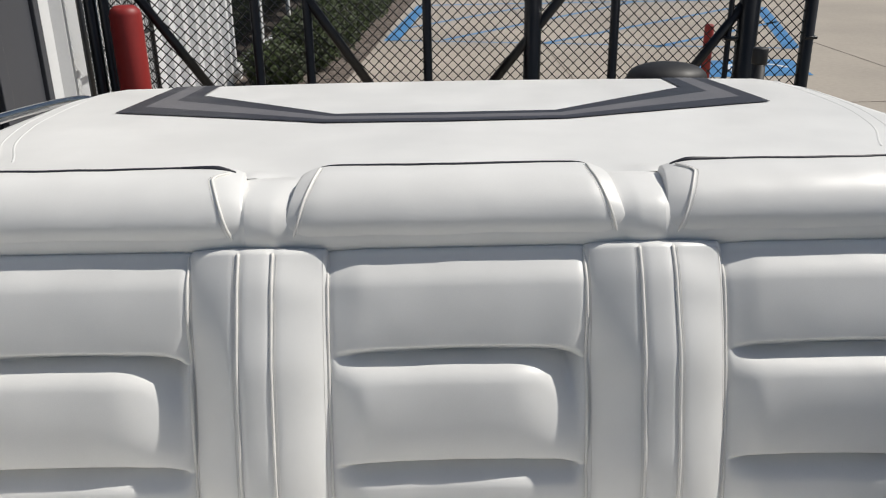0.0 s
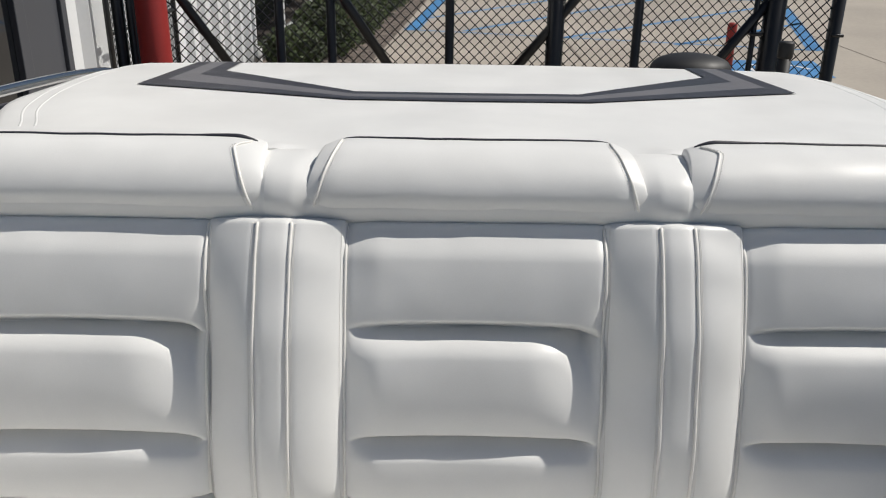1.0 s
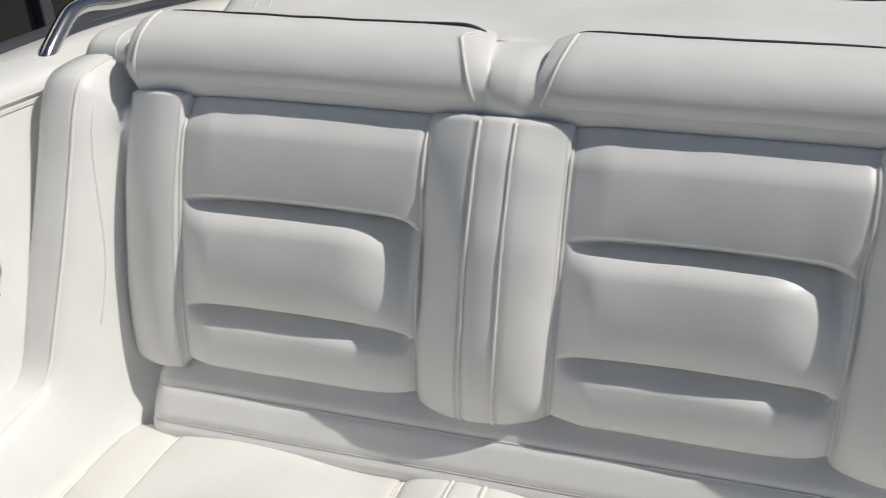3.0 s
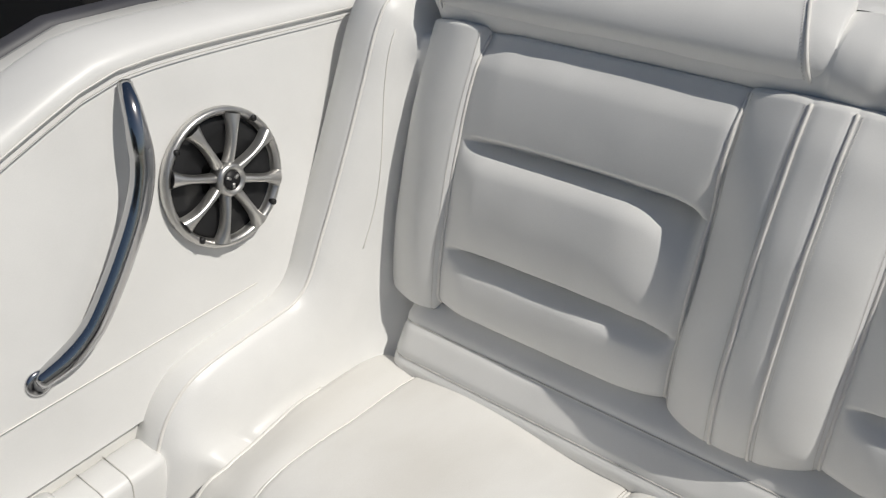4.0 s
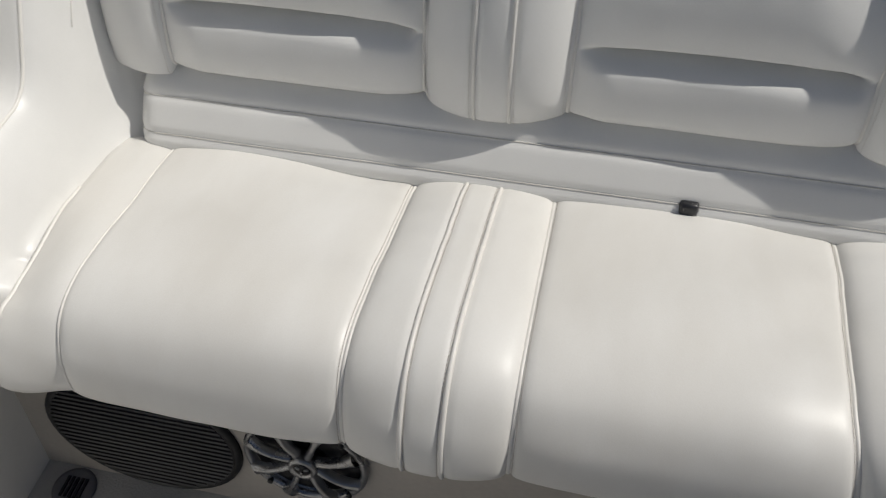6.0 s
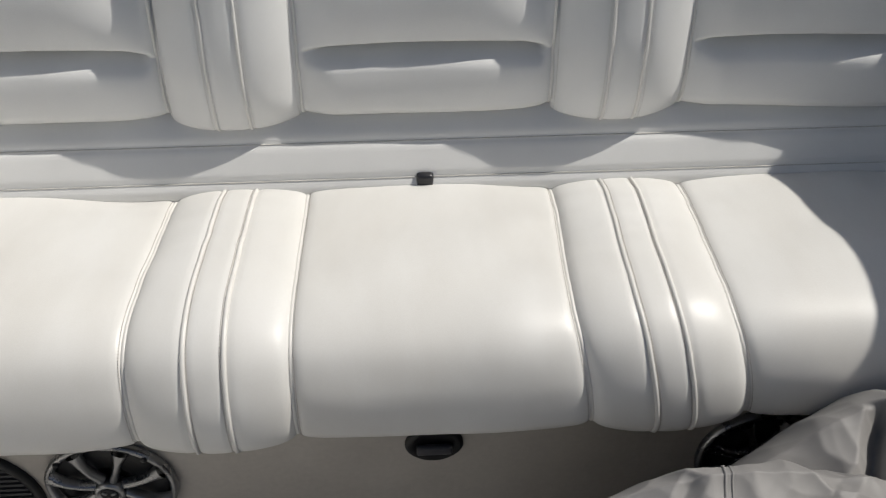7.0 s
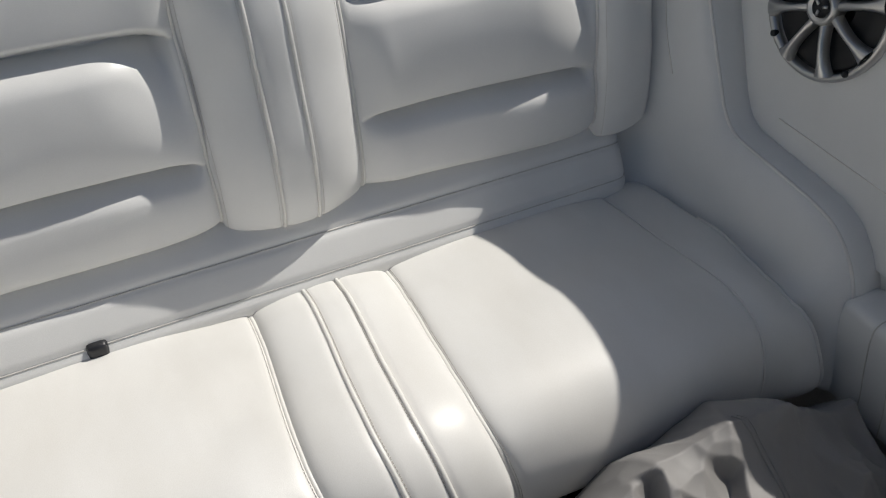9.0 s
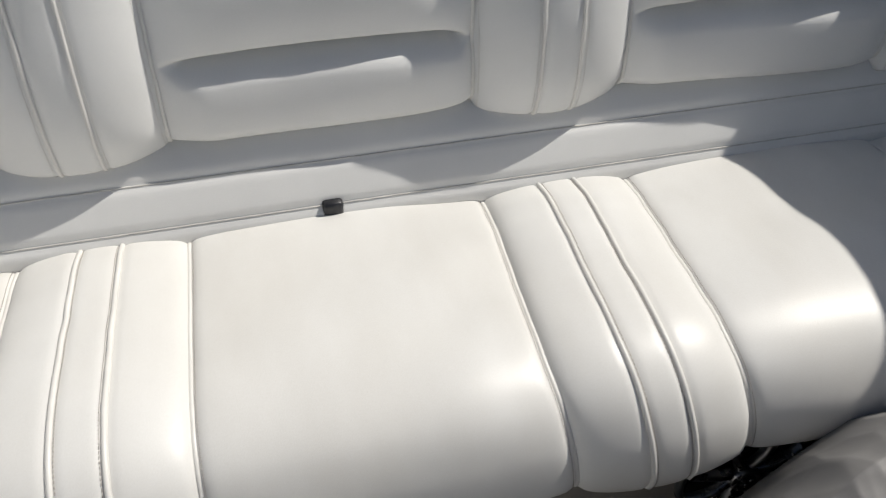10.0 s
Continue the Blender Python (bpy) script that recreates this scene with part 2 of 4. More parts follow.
    return 0.0, h + 0.0014 * noise.noise(Vector((x * 6, s * 3, 0.3))) + 0.0010 * noise.noise(Vector((x * 17, s * 9, 4.3)))


BACK = Upholstery([(1.466, 0.536), (1.464, 0.58), (1.473, 0.65), (1.494, 0.73), (1.518, 0.81), (1.548, 0.88), (1.580, 0.94), (1.592, 0.962)], 80, back_relief)


def dress(base, seams, pipe, n, s0=0.02, s1=0.98, side=0.006, thread=THREAD):
    """Piping and a row of stitches along each seam."""
    for k, q in enumerate(seams):
        part("piping", base.seam(q, pipe, s0, s1, lift=0.0014), PIPING, n)
        part("stitching", base.stitches(q + (side if k % 2 else -side), s0, s1, 130), thread, n)


back = thing("bench_back_cushion", (0, 1.49, 0.53), "white vinyl boat bench backrest with padded pillows and piping", "backrest")
for a, b, nm in ((-SE, -SI, "end_border"), (-SI, -SA, "pillow_panel"), (-SD, SD, "pillow_panel"), (SA, SI, "pillow_panel"), (SI, SE, "end_border")):
    part(nm, BACK.patch(a, b, 56 if nm == "pillow_panel" else 14, 200, ends=(a == -SE, b == SE)), VINYL, back)
for sgn in (-1, 1):
    for a, b in ((SD, SC), (SC, SB), (SB, SA)):
        part("bolster", BACK.patch(sgn * a, sgn * b, 12, 80), VINYL, back)
dress(BACK, SEAMS, 0.0024, back, 0.02, 0.955)
part("backing_board", boxed((-0.80, 1.60, 0.53), (0.80, 1.66, 0.94), 0.01), GELCOAT, back)


# ---- lower strip behind the seat ----
def strip_relief(x, s):
    return 0.0, 0.003 * noise.noise(Vector((x * 3, s, 2.0))) - 0.06 * ease(0.755, 0.838, abs(x)) ** 3 - 0.004 * math.exp(-(((s - 0.27) / 0.02) ** 2)) - 0.004 * math.exp(-(((s - 0.48) / 0.02) ** 2))


STRIP = Upholstery([(1.380, 0.412), (1.387, 0.445), (1.389, 0.473), (1.413, 0.512), (1.440, 0.545), (1.48, 0.562), (1.55, 0.568)], 40, strip_relief)
strip = thing("seat_back_strip", (0, 1.44, 0.43), "white vinyl lumbar strip below the bench backrest", "cushion")
part("pad", STRIP.patch(-0.838, 0.838, 120, 50, ends=(1, 1), depth=0.06), VINYL, strip)
for s in (0.27, 0.48):
    part("seam", STRIP.across(s, -0.82, 0.82, 0.0010, lift=0.001), THREAD, strip)


# ---- seat cushion ----
SEAT_END = 0.842


def seat_relief(x, s):
    """s runs from the back to the lower front edge."""
    ax = abs(x)
    h = 0.0
    if SD < ax < SA:
        u = (ax - SD) / (SA - SD)
        h += 0.022 * (4 * u * (1 - u)) ** 0.6 * (0.55 + 0.45 * ease(0, 0.2, s))
    elif ax < SI:
        x0, x1 = (-SD, SD) if ax <= SD else (SA, SI)
        u = ((x if ax <= SD else ax) - x0) / (x1 - x0)
        h += 0.012 * max(0.0, 4 * u * (1 - u)) ** 0.4
        h += 0.002 * math.sin(s * 19 + x * 9) * ease(0, 0.3, u) * (1 - ease(0.7, 1, u))
    else:
        u = (ax - SI) / (SEAT_END - SI)
        h += 0.006 * math.sin(math.pi * min(1, u)) - 0.006 * ease(0.85, 1.0, u) ** 2
        h += ease(0.1, 0.95, u) * (0.014 * ease(0.80, 0.93, s) - 0.026 * ease(0.36, 0.60, s) * (1 - ease(0.66, 0.82, s)))
    h += crease(x, SEAMS[1:-1], 0.006, 0.0028) + crease(x, (-SI, SI), 0.005, 0.0008)
    h -= 0.03 * ease(0.94, 1.0, s) ** 2 + 0.02 * (1 - ease(0, 0.05, s)) ** 2
    h -= 0.016 * math.exp(-(((x + 0.455) / 0.085) ** 2)) * (1 - ease(0.02, 0.16, s)) + 0.010 * math.exp(-(((x - 0.12) / 0.07) ** 2)) * (1 - ease(0.02, 0.14, s))
    lean = -0.020 * ease(0.1, 0.65, s) * ease(0.02, 0.16, x) * (1 - ease(0.42, 0.75, x)) + 0.016 * ease(0.1, 0.65, s) * ease(-0.52, -0.70, x) + 0.028 * ease(0.62, 0.97, s) * ease(0.06, 0.22, x) * (1 - ease(0.48, 0.75, x))
    if ax > SI:
        lean += math.copysign(0.012, x) * ease(0.70, 0.95, s) * (ax - SI) / (SEAT_END - SI)
    return lean, h + 0.004 * noise.noise(Vector((x * 4, s * 4, 5.3))) + 0.0011 * noise.noise(Vector((x * 13, s * 7, 1.7))) + 0.0022 * sum(math.exp(-abs(x - q) / 0.045) for q in SEAMS[1:-1]) * noise.noise(Vector((x * 9, s * 13, 3.1))) * (1 - ease(0.45, 0.8, s))


SEAT = Upholstery([(1.428, 0.440), (1.385, 0.458), (1.28, 0.477), (1.18, 0.498), (1.105, 0.508), (1.052, 0.492), (1.024, 0.45), (1.014, 0.40), (1.018, 0.375), (1.04, 0.362)], 90, seat_relief, -1)
seat = thing("bench_cushion", (0, 1.2, 0.36), "white vinyl bench seat cushion with piped bolsters", "seat")
for a, b, nm in ((-SEAT_END, -SI, "end_border"), (-SI, -SA, "seat_panel"), (-SD, SD, "seat_panel"), (SA, SI, "seat_panel"), (SI, SEAT_END, "end_border")):
    part(nm, SEAT.patch(a, b, 36 if nm == "seat_panel" else 12, 100, ends=(a == -SEAT_END, b == SEAT_END), depth=0.08), SEAT_VINYL, seat)
for sgn in (-1, 1):
    for a, b in ((SD, SC), (SC, SB), (SB, SA)):
        part("bolster", SEAT.patch(sgn * a, sgn * b, 12, 90), SEAT_VINYL, seat)
dress(SEAT, SEAMS[1:-1], 0.0032, seat, 0.03, 0.97, 0.0045, SOILED_THREAD)
for q in (-SI, SI):
    part("piping", SEAT.seam(q, 0.0020, 0.03, 0.97, lift=0.0012), PIPING, seat)
for sgn in (-1, 1):
    part("end_piping", SEAT.seam(sgn * (SEAT_END - 0.003), 0.0034, 0.30, 0.97, lift=0.001), PIPING, seat)
part("underside_board", boxed((-0.79, 1.05, 0.36), (0.79, 1.40, 0.385), 0.005), BLACK, seat)


# ---- head rolls ----
ROLL = [(1.618, 0.945), (1.587, 0.956), (1.569, 0.990), (1.585, 1.024), (1.622, 1.047), (1.670, 1.052), (1.708, 1.040), (1.735, 1.005)]
SADDLE_LINE = [(1.612, 0.945), (1.589, 0.956), (1.581, 0.981), (1.597, 1.006), (1.638, 1.021), (1.690, 1.022), (1.745, 1.010)]


def saddle_relief(x, s):
    v = min(1.0, abs(abs(x) - 0.275 - 0.004 * s) / (0.024 + 0.030 * s))
    return 0.0, 0.008 * (1 - ease(0.3, 0.6, s)) + 0.008 * (1 - v**4) * ease(0.0, 0.25, s) * (1 - 0.6 * ease(0.5, 0.9, s))


SADDLE = Upholstery(SADDLE_LINE, 40, saddle_relief)
saddle = thing("headrest_saddle", (0, 1.66, 0.945), "white vinyl base between the padded head rolls", "cushion")
for a, b in ((-0.838, -0.3), (-0.3, 0.3), (0.3, 0.838)):
    part("pad", SADDLE.patch(a, b, 40, 30), VINYL, saddle)


def head_roll(x0, x1, inset0, inset1, cap0, cap1, label):
    """inset: how far an end leans inwards towards the top; cap: how far its end seam does."""
    wide = x1 - x0

    def relief(x, s):
        u = (x - x0) / wide
        dx = inset0 * s * (1 - u) - inset1 * s * u
        h = 0.0010 * noise.noise(Vector((x * 7, s * 3, 9))) + 0.0006 * noise.noise(Vector((x * 19, s * 6, 2)))
        for e, c in ((u * wide, cap0), ((1 - u) * wide, cap1)):
            h += 0.0020 * math.exp(-e / 0.07) * noise.noise(Vector((x * 14, s * 9, 6.1)))
            b = 0.05 if c > 0.015 else 0.022
            if e < b:
                h -= (0.08 + 0.13 * ease(0.05, 0.45, s)) * b * (1 - e / b) ** 2
        return dx, h

    up = Upholstery(ROLL, 48, relief)
    ob = thing("head_roll", ((x0 + x1) / 2, 1.65, 0.945), label, "cushion", "padded rolls along the backrest top")
    part("pad", up.patch(x0, x1, 90, 50, ends=(1, 1), depth=0.03), VINYL, ob)
    n = 90
    pts = [up.at(x0 + wide * k / n, 0.70 + 0.006 * math.sin(k * 0.11), 0.0004) for k in range(2 if cap0 > 0.025 else 5, n - 1 if cap1 > 0.025 else n - 4)]
    rad = [0.0019 + 0.0009 * math.sin(math.pi * k / len(pts)) + 0.0042 * (max(0, 1 - k / 16) * (cap0 > 0.025) + max(0, 1 - (len(pts) - 1 - k) / 16) * (cap1 > 0.025)) for k in range(len(pts))]
    rad = [q * min(1, 0.25 + k / 6, 0.25 + (len(pts) - 1 - k) / 6) for k, q in enumerate(rad)]
    part("edge_piping", tubed(pts, rad, 6), CHARCOAL, ob, "charcoal piping")
    for end, cap, q in ((1, cap0, x0), (-1, cap1, x1)):
        curl = 0.024 if cap > 0.025 else 0.0
        lead = [(q + end * (0.010 + cap * min(1.0, f / 0.84) - curl * ease(0.80, 1.0, f)), 0.03 + 0.63 * f) for f in [k / 40 for k in range(41)]]
        part("end_piping", tubed([up.at(x, v, 0.001) for x, v in lead], 0.0021, 6), PIPING, ob)
        bm = bmesh.new()
        for (xa, va), (xb, vb) in zip(lead, lead[1:]):
            tube(bm, [up.at(xa + end * 0.006, va, 0.0008), up.at(xa + end * 0.006 + 0.5 * (xb - xa), va + 0.5 * (vb - va), 0.0006)], 0.0004, 4)
        part("stitching", bm, THREAD, ob)
    return ob


head_roll(-0.257, 0.257, 0.050, 0.050, 0.020, 0.020, "white vinyl head roll with charcoal piping, in the middle")
head_roll(-0.845, -0.293, 0.0, 0.030, 0.01, 0.034, "white vinyl head roll with charcoal piping, beside the port side")
head_roll(0.293, 0.845, 0.030, 0.0, 0.034, 0.01, "white vinyl head roll with charcoal piping, beside the starboard side")


EDGE = glide([(0, 1.628, 0.960), (0, 1.616, 0.985), (0, 1.624, 1.004), (0, 1.652, 1.014), (0, 1.70, 1.013), (0, 1.78, 1.004), (0, 1.86, 0.975)], 40)
for sgn in (-1, 1):
    wedge = thing("corner_pad", (sgn * 0.89, 1.68, 0.95), "small white vinyl corner pad beside the head roll", "cushion", "corner pads")
    part("pad", sheet([[(sgn * x, p.y, p.z + 0.004 - 0.045 * ease(0.930, 0.966, x) ** 2) for x in [0.838 + 0.128 * k / 24 for k in range(25)]] for p in EDGE]), VINYL, wedge)
    for q in (0.874, 0.893):
        part("seam", tubed([(sgn * q, p.y, p.z + 0.0046) for p in EDGE[2:36]], 0.0014, 5), PIPING, wedge)


# ---- sun pad ----
def pad_half(y):
    w = 0.885 + 0.140 * ease(1.78, 2.28, y) - 0.035 * ease(2.6, 2.85, y)
    return w - 0.12 * max(0.0, (y - 2.80) / 0.13) ** 2


def pad_z(x, y):
    e = abs(x) / pad_half(y)
    return 1.004 - 0.054 * (y - 1.725) + 0.010 * (1 - e * e) - 0.05 * ease(0.93, 1.0, e) ** 2 - 0.06 * ease(2.86, 2.93, y) ** 2 + 0.011 * math.exp(-(((abs(x) - 0.315) / 0.030) ** 2) - ((y - 1.742) / 0.028) ** 2)


sunpad = thing("sun_pad", (0, 2.35, 0.90), "white vinyl sun pad with a grey and charcoal inlaid chevron band", "sun pad")
rows = []
for j in range(61):
    y = 1.722 + (2.93 - 1.722) * j / 60
    w = pad_half(y)
    us = [-1, -1] + [-1 + 2 * i / 120 for i in range(121)] + [1, 1]
    rows.append([Vector((w * u, y, pad_z(w * u, y) - (0.06 if k in (0, len(us) - 1) else 0.02 if k in (1, len(us) - 2) else 0))) for k, u in enumerate(us)])
rows.append([Vector((p.x, 2.935, 0.86)) for p in rows[-1]])
part("pad", sheet(rows), VINYL, sunpad)
OUTER = [(0.750, 2.905), (0.776, 2.432), (0.260, 2.226), (0.0, 2.216)]
INNER = [(0.628, 2.895), (0.628, 2.675), (0.250, 2.332), (0.0, 2.325)]


def chevron(f0, f1, mat, label):
    bm = bmesh.new()
    for sgn in (-1, 1):
        for k in range(3):
            quad = []
            for f, i in ((f0, k), (f0, k + 1), (f1, k + 1), (f1, k)):
                a, b = OUTER[i], INNER[i]
                quad.append((a[0] + (b[0] - a[0]) * f, a[1] + (b[1] - a[1]) * f))
            for ia in range(12):
                for ib in range(3):
                    cs = []
                    for da, db in ((0, 0), (1, 0), (1, 1), (0, 1)):
                        ta, tb = (ia + da) / 12, (ib + db) / 3
                        x = (quad[0][0] * (1 - ta) + quad[1][0] * ta) * (1 - tb) + (quad[3][0] * (1 - ta) + quad[2][0] * ta) * tb
                        y = (quad[0][1] * (1 - ta) + quad[1][1] * ta) * (1 - tb) + (quad[3][1] * (1 - ta) + quad[2][1] * ta) * tb
                        cs.append(bm.verts.new((sgn * x, y, pad_z(x, y) + 0.003)))
                    bm.faces.new(cs if sgn > 0 else cs[::-1])
    bmesh.ops.remove_doubles(bm, verts=bm.verts, dist=0.0004)
    part("inlay", bm, mat, sunpad, label)


chevron(0.0, 0.32, CHARCOAL, "charcoal inlay")
chevron(0.32, 0.68, GREY_VINYL, "grey inlay")
chevron(0.68, 1.0, CHARCOAL, "charcoal inlay")
for sgn in (-1, 1):
    for k in (0.0, 0.028):
        trail = glide([(a - k, y, 0) for a, y in ((0.815, 1.93), (0.835, 1.98), (0.880, 2.08), (0.911, 2.18), (0.947, 2.36), (0.962, 2.60), (0.955, 2.80))], 50)
        part("seam", tubed([(sgn * p.x, p.y, pad_z(p.x, p.y) - 0.0031) for p in trail], 0.0040, 12), VINYL, sunpad)


# ---- hull, deck and floor ----
def deck_z(y, sgn=1):
    """The side deck is highest beside the bench and falls away fore and aft."""
    if sgn < 0:
        d = 1.125 - max(y, 0.75)
        return 1.002 - 0.030 * ease(1.12, 1.7, y) - 0.075 * ease(1.75, 2.6, y) - 0.02 * ease(2.6, 3.0, y) - 0.41 * (0.5 * (d + math.sqrt(d * d + 0.0012)) - 0.004)
    return 1.010 - 0.014 * math.exp(-(((y - 1.36) / 0.075) ** 2)) - 0.080 * ease(1.5, 2.2, y) - 0.02 * ease(2.2, 3.0, y) + 0.022 * math.exp(-(((y - 1.16) / 0.13) ** 2)) - 0.46 * max(0.0, 1.13 - max(y, 0.7))


def rail_x(y):
    return 1.14 - 0.10 * ease(2.2, 3.0, y)


floor_bm = boxed((-0.97, -1.6, -0.05), (0.97, 1.16, 0.0), 0.004)
solo("floor", floor_bm, NONSKID, "white nonskid fibreglass cockpit floor", "floor", kind="structure", smooth=False)
def base_y(z):
    return 1.080 + 0.09 * z


base = thing("seat_base", (0, 1.12, 0), "white fibreglass bench base with vent, loudspeaker and latch", "seat base", kind="structure")
# the panel's darker colour carries the shade below the cushion
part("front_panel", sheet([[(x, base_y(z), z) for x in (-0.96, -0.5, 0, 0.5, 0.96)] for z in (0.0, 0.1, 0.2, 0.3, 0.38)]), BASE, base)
for sgn, nm in ((-1, "port"), (1, "starboard")):
    side = thing("hull_" + nm, (sgn * 1.05, 0.7, -0.75), "white fibreglass boat side with cap deck and grey rub rail", "boat hull", kind="structure")
    ys = [-1.6 + 4.6 * k / 40 for k in range(41)]
    part("liner", sheet([[(sgn * x, y, z) for y in ys[:26]] for x, z in ((0.958, 0.0), (0.955, 0.3), (0.948, 0.56))]), GELCOAT, side)
    rows = []
    for y in ys:
        r, z = rail_x(y), deck_z(y, sgn)
        line = [(0.99, 0.60), (0.995, z - 0.02), (1.005, z - 0.004), (r - 0.03, z + 0.004), (r, z - 0.006), (r + 0.01, z - 0.06), (r - 0.03, 0.40), (r - 0.20, -0.2), (0.60, -0.66), (0.52, -0.75)]
        rows.append([(sgn * min(a, r - 0.03) if i < 3 else sgn * a, y, q) for i, (a, q) in enumerate(line)])
    part("shell", sheet(rows), GELCOAT, side)
    part("inner_deck", sheet([[(sgn * x, y, 0.925 - 0.03 * ease(1.9, 2.9, y)) for x in (0.84, 0.90, 1.0, 1.02)] for y in (1.68, 1.9, 2.2, 2.6, 2.95)]), GELCOAT, side)
    part("rub_rail", tubed([(sgn * (rail_x(y) + 0.012), y, deck_z(y, sgn) - 0.012 - 0.012 * (sgn > 0)) for y in ys], 0.020 - 0.007 * (sgn > 0), 8), RUBBER, side, "grey rubber rub rail")
transom = solo("hull_transom", boxed((-0.90, 2.94, -0.75), (0.90, 3.0, 0.89), 0.02), GELCOAT, "white fibreglass transom of the boat", "boat hull", kind="structure")
solo("hull_bulkhead", boxed((-1.1, -1.66, -0.75), (1.1, -1.6, 0.9), 0.02), GELCOAT, "white fibreglass forward bulkhead", "boat hull", kind="structure")
# added dark wall, never in view; it acts only on skylight and reflections
solo("unseen_forward_wall", boxed((-1.1, -1.70, 0.88), (1.1, -1.66, 1.75), 0.01), SLAT, "dark wall added out of view forward, only to block and reflect light", "wall", kind="structure")
solo("hull_bottom", boxed((-0.6, -1.6, -0.75), (0.6, 2.95, -0.70), 0.005), GELCOAT, "white fibreglass boat bottom", "boat hull", kind="structure")

# ---- padded side frames, panels and side cushions ----
RIDGE = [(1.66, 0.984), (1.60, 0.988), (1.540, 0.980), (1.508, 0.943), (1.475, 0.876), (1.42, 0.768), (1.356, 0.655), (1.328, 0.610), (1.300, 0.589), (1.262, 0.584), (1.19, 0.581), (1.125, 0.575), (1.085, 0.559), (1.05, 0.523), (1.02, 0.46), (1.003, 0.41), (0.992, 0.362), (0.998, 0.340), (1.03, 0.330)]
SECTION = [(0.985, -0.050), (0.966, -0.034), (0.963, -0.008), (0.957, 0.0), (0.935, 0.004), (0.908, 0.006), (0.897, 0.0), (0.887, -0.012), (0.876, -0.035), (0.866, -0.065), (0.858, -0.10), (0.848, -0.15), (0.80, -0.20)]


def side_frame(sgn):
    m = 110
    line = glide([(0, y, z) for y, z in RIDGE], m)
    outs = []
    for i in range(m):
        d = (line[min(m - 1, i + 2)] - line[max(0, i - 2)]).normalized()
        outs.append(Vector((0, d.z, -d.y)))
    # the inner side follows the bends more gently than the ridge does
    soft = [sum((outs[min(m - 1, max(0, i + k))] for k in range(-16, 17)), Vector()).normalized() for i in range(m)]

    def at(i, x, n):
        if n < 0 and line[i].y < 1.12:
            n *= 1 - 0.68 * ease(0.572, 0.490, line[i].z)
        n = max(n, -0.2 + 0.08 * ease(1.28, 1.16, line[i].y) + 0.14 * ease(0.78, 0.955, line[i].z))
        return Vector((sgn * x, line[i].y, line[i].z)) + outs[i] * max(n, -0.03) + soft[i] * min(n + 0.03, 0.0)

    ob = thing("side_bolster", (sgn * 0.89, 1.25, 0.26), "white vinyl padded side frame curving down beside the bench", "bolster", "padded frames beside the bench")
    part("pad", sheet([[at(i, x, n) for x, n in SECTION] for i in range(m)]), VINYL, ob)
    part("piping", tubed([at(i, 0.900, 0.0015) for i in range(3, m)], 0.0026, 6), PIPING, ob)
    trail = []
    for i in range(16, 70):
        z = line[i].z
        n = -0.019 - 0.042 * ease(0.93, 0.70, z)
        if z < 0.665:
            break
        x = next(xa + (xb - xa) * (n - na) / (nb - na) for (xa, na), (xb, nb) in zip(SECTION[6:], SECTION[7:]) if nb <= n <= na)
        trail.append(at(i, x - 0.0006, n))
    part("seam", tubed(trail, 0.0010, 5), PIPING, ob)
    pan = thing("side_lining", (sgn * 0.965, 0.6, 0.58), "white vinyl upholstered side lining with a piped top edge", "side lining", "linings along the boat sides")
    rows = []
    ends = [1.56 - 3.1 * j / 60 for j in range(61)]
    for k in range(13):
        f = k / 12
        rows.append([Vector((sgn * (0.940 + 0.048 * f - 0.006 * math.sin(math.pi * f)), y - 0.22 * (1 - f) * ease(0.8, 1.5, y), 0.520 + (deck_z(y, sgn) - 0.02 - 0.520) * f)) for y in ends])
    part("pad", sheet(rows), VINYL, pan)
    part("border_seam", tubed([(sgn * 0.9462, 1.27 - 0.012 * k, 0.6205) for k in range(90)], 0.0012, 5), PIPING, pan)
    part("piping", tubed([(sgn * 0.981, y, deck_z(y, sgn) - 0.024) for y in ends], 0.0013, 6), PIPING, pan)
    part("stitching", tubed([(sgn * 0.980, y, deck_z(y, sgn) - 0.034) for y in ends], 0.0007, 5), THREAD, pan)
    lip = [(0.990, -0.040), (0.985, -0.028), (0.986, -0.016), (0.997, -0.004), (1.035, 0.004), (1.080, 0.003), (1.105, -0.012)] if sgn < 0 else [(0.975, -0.040), (0.946, -0.028), (0.942, -0.008), (0.953, 0.010), (0.975, 0.016), (1.02, 0.014), (1.08, 0.006), (1.105, -0.016)]
    curve = glide([(a, 0, b) for a, b in lip], 20)
    part("coaming_pad", sheet([[(sgn * c.x, y, deck_z(y, sgn) + c.z) for c in curve] for y in [1.62 - 3.16 * j / 70 for j in range(71)]]), VINYL, pan)


for sgn in (-1, 1):
    side_frame(sgn)


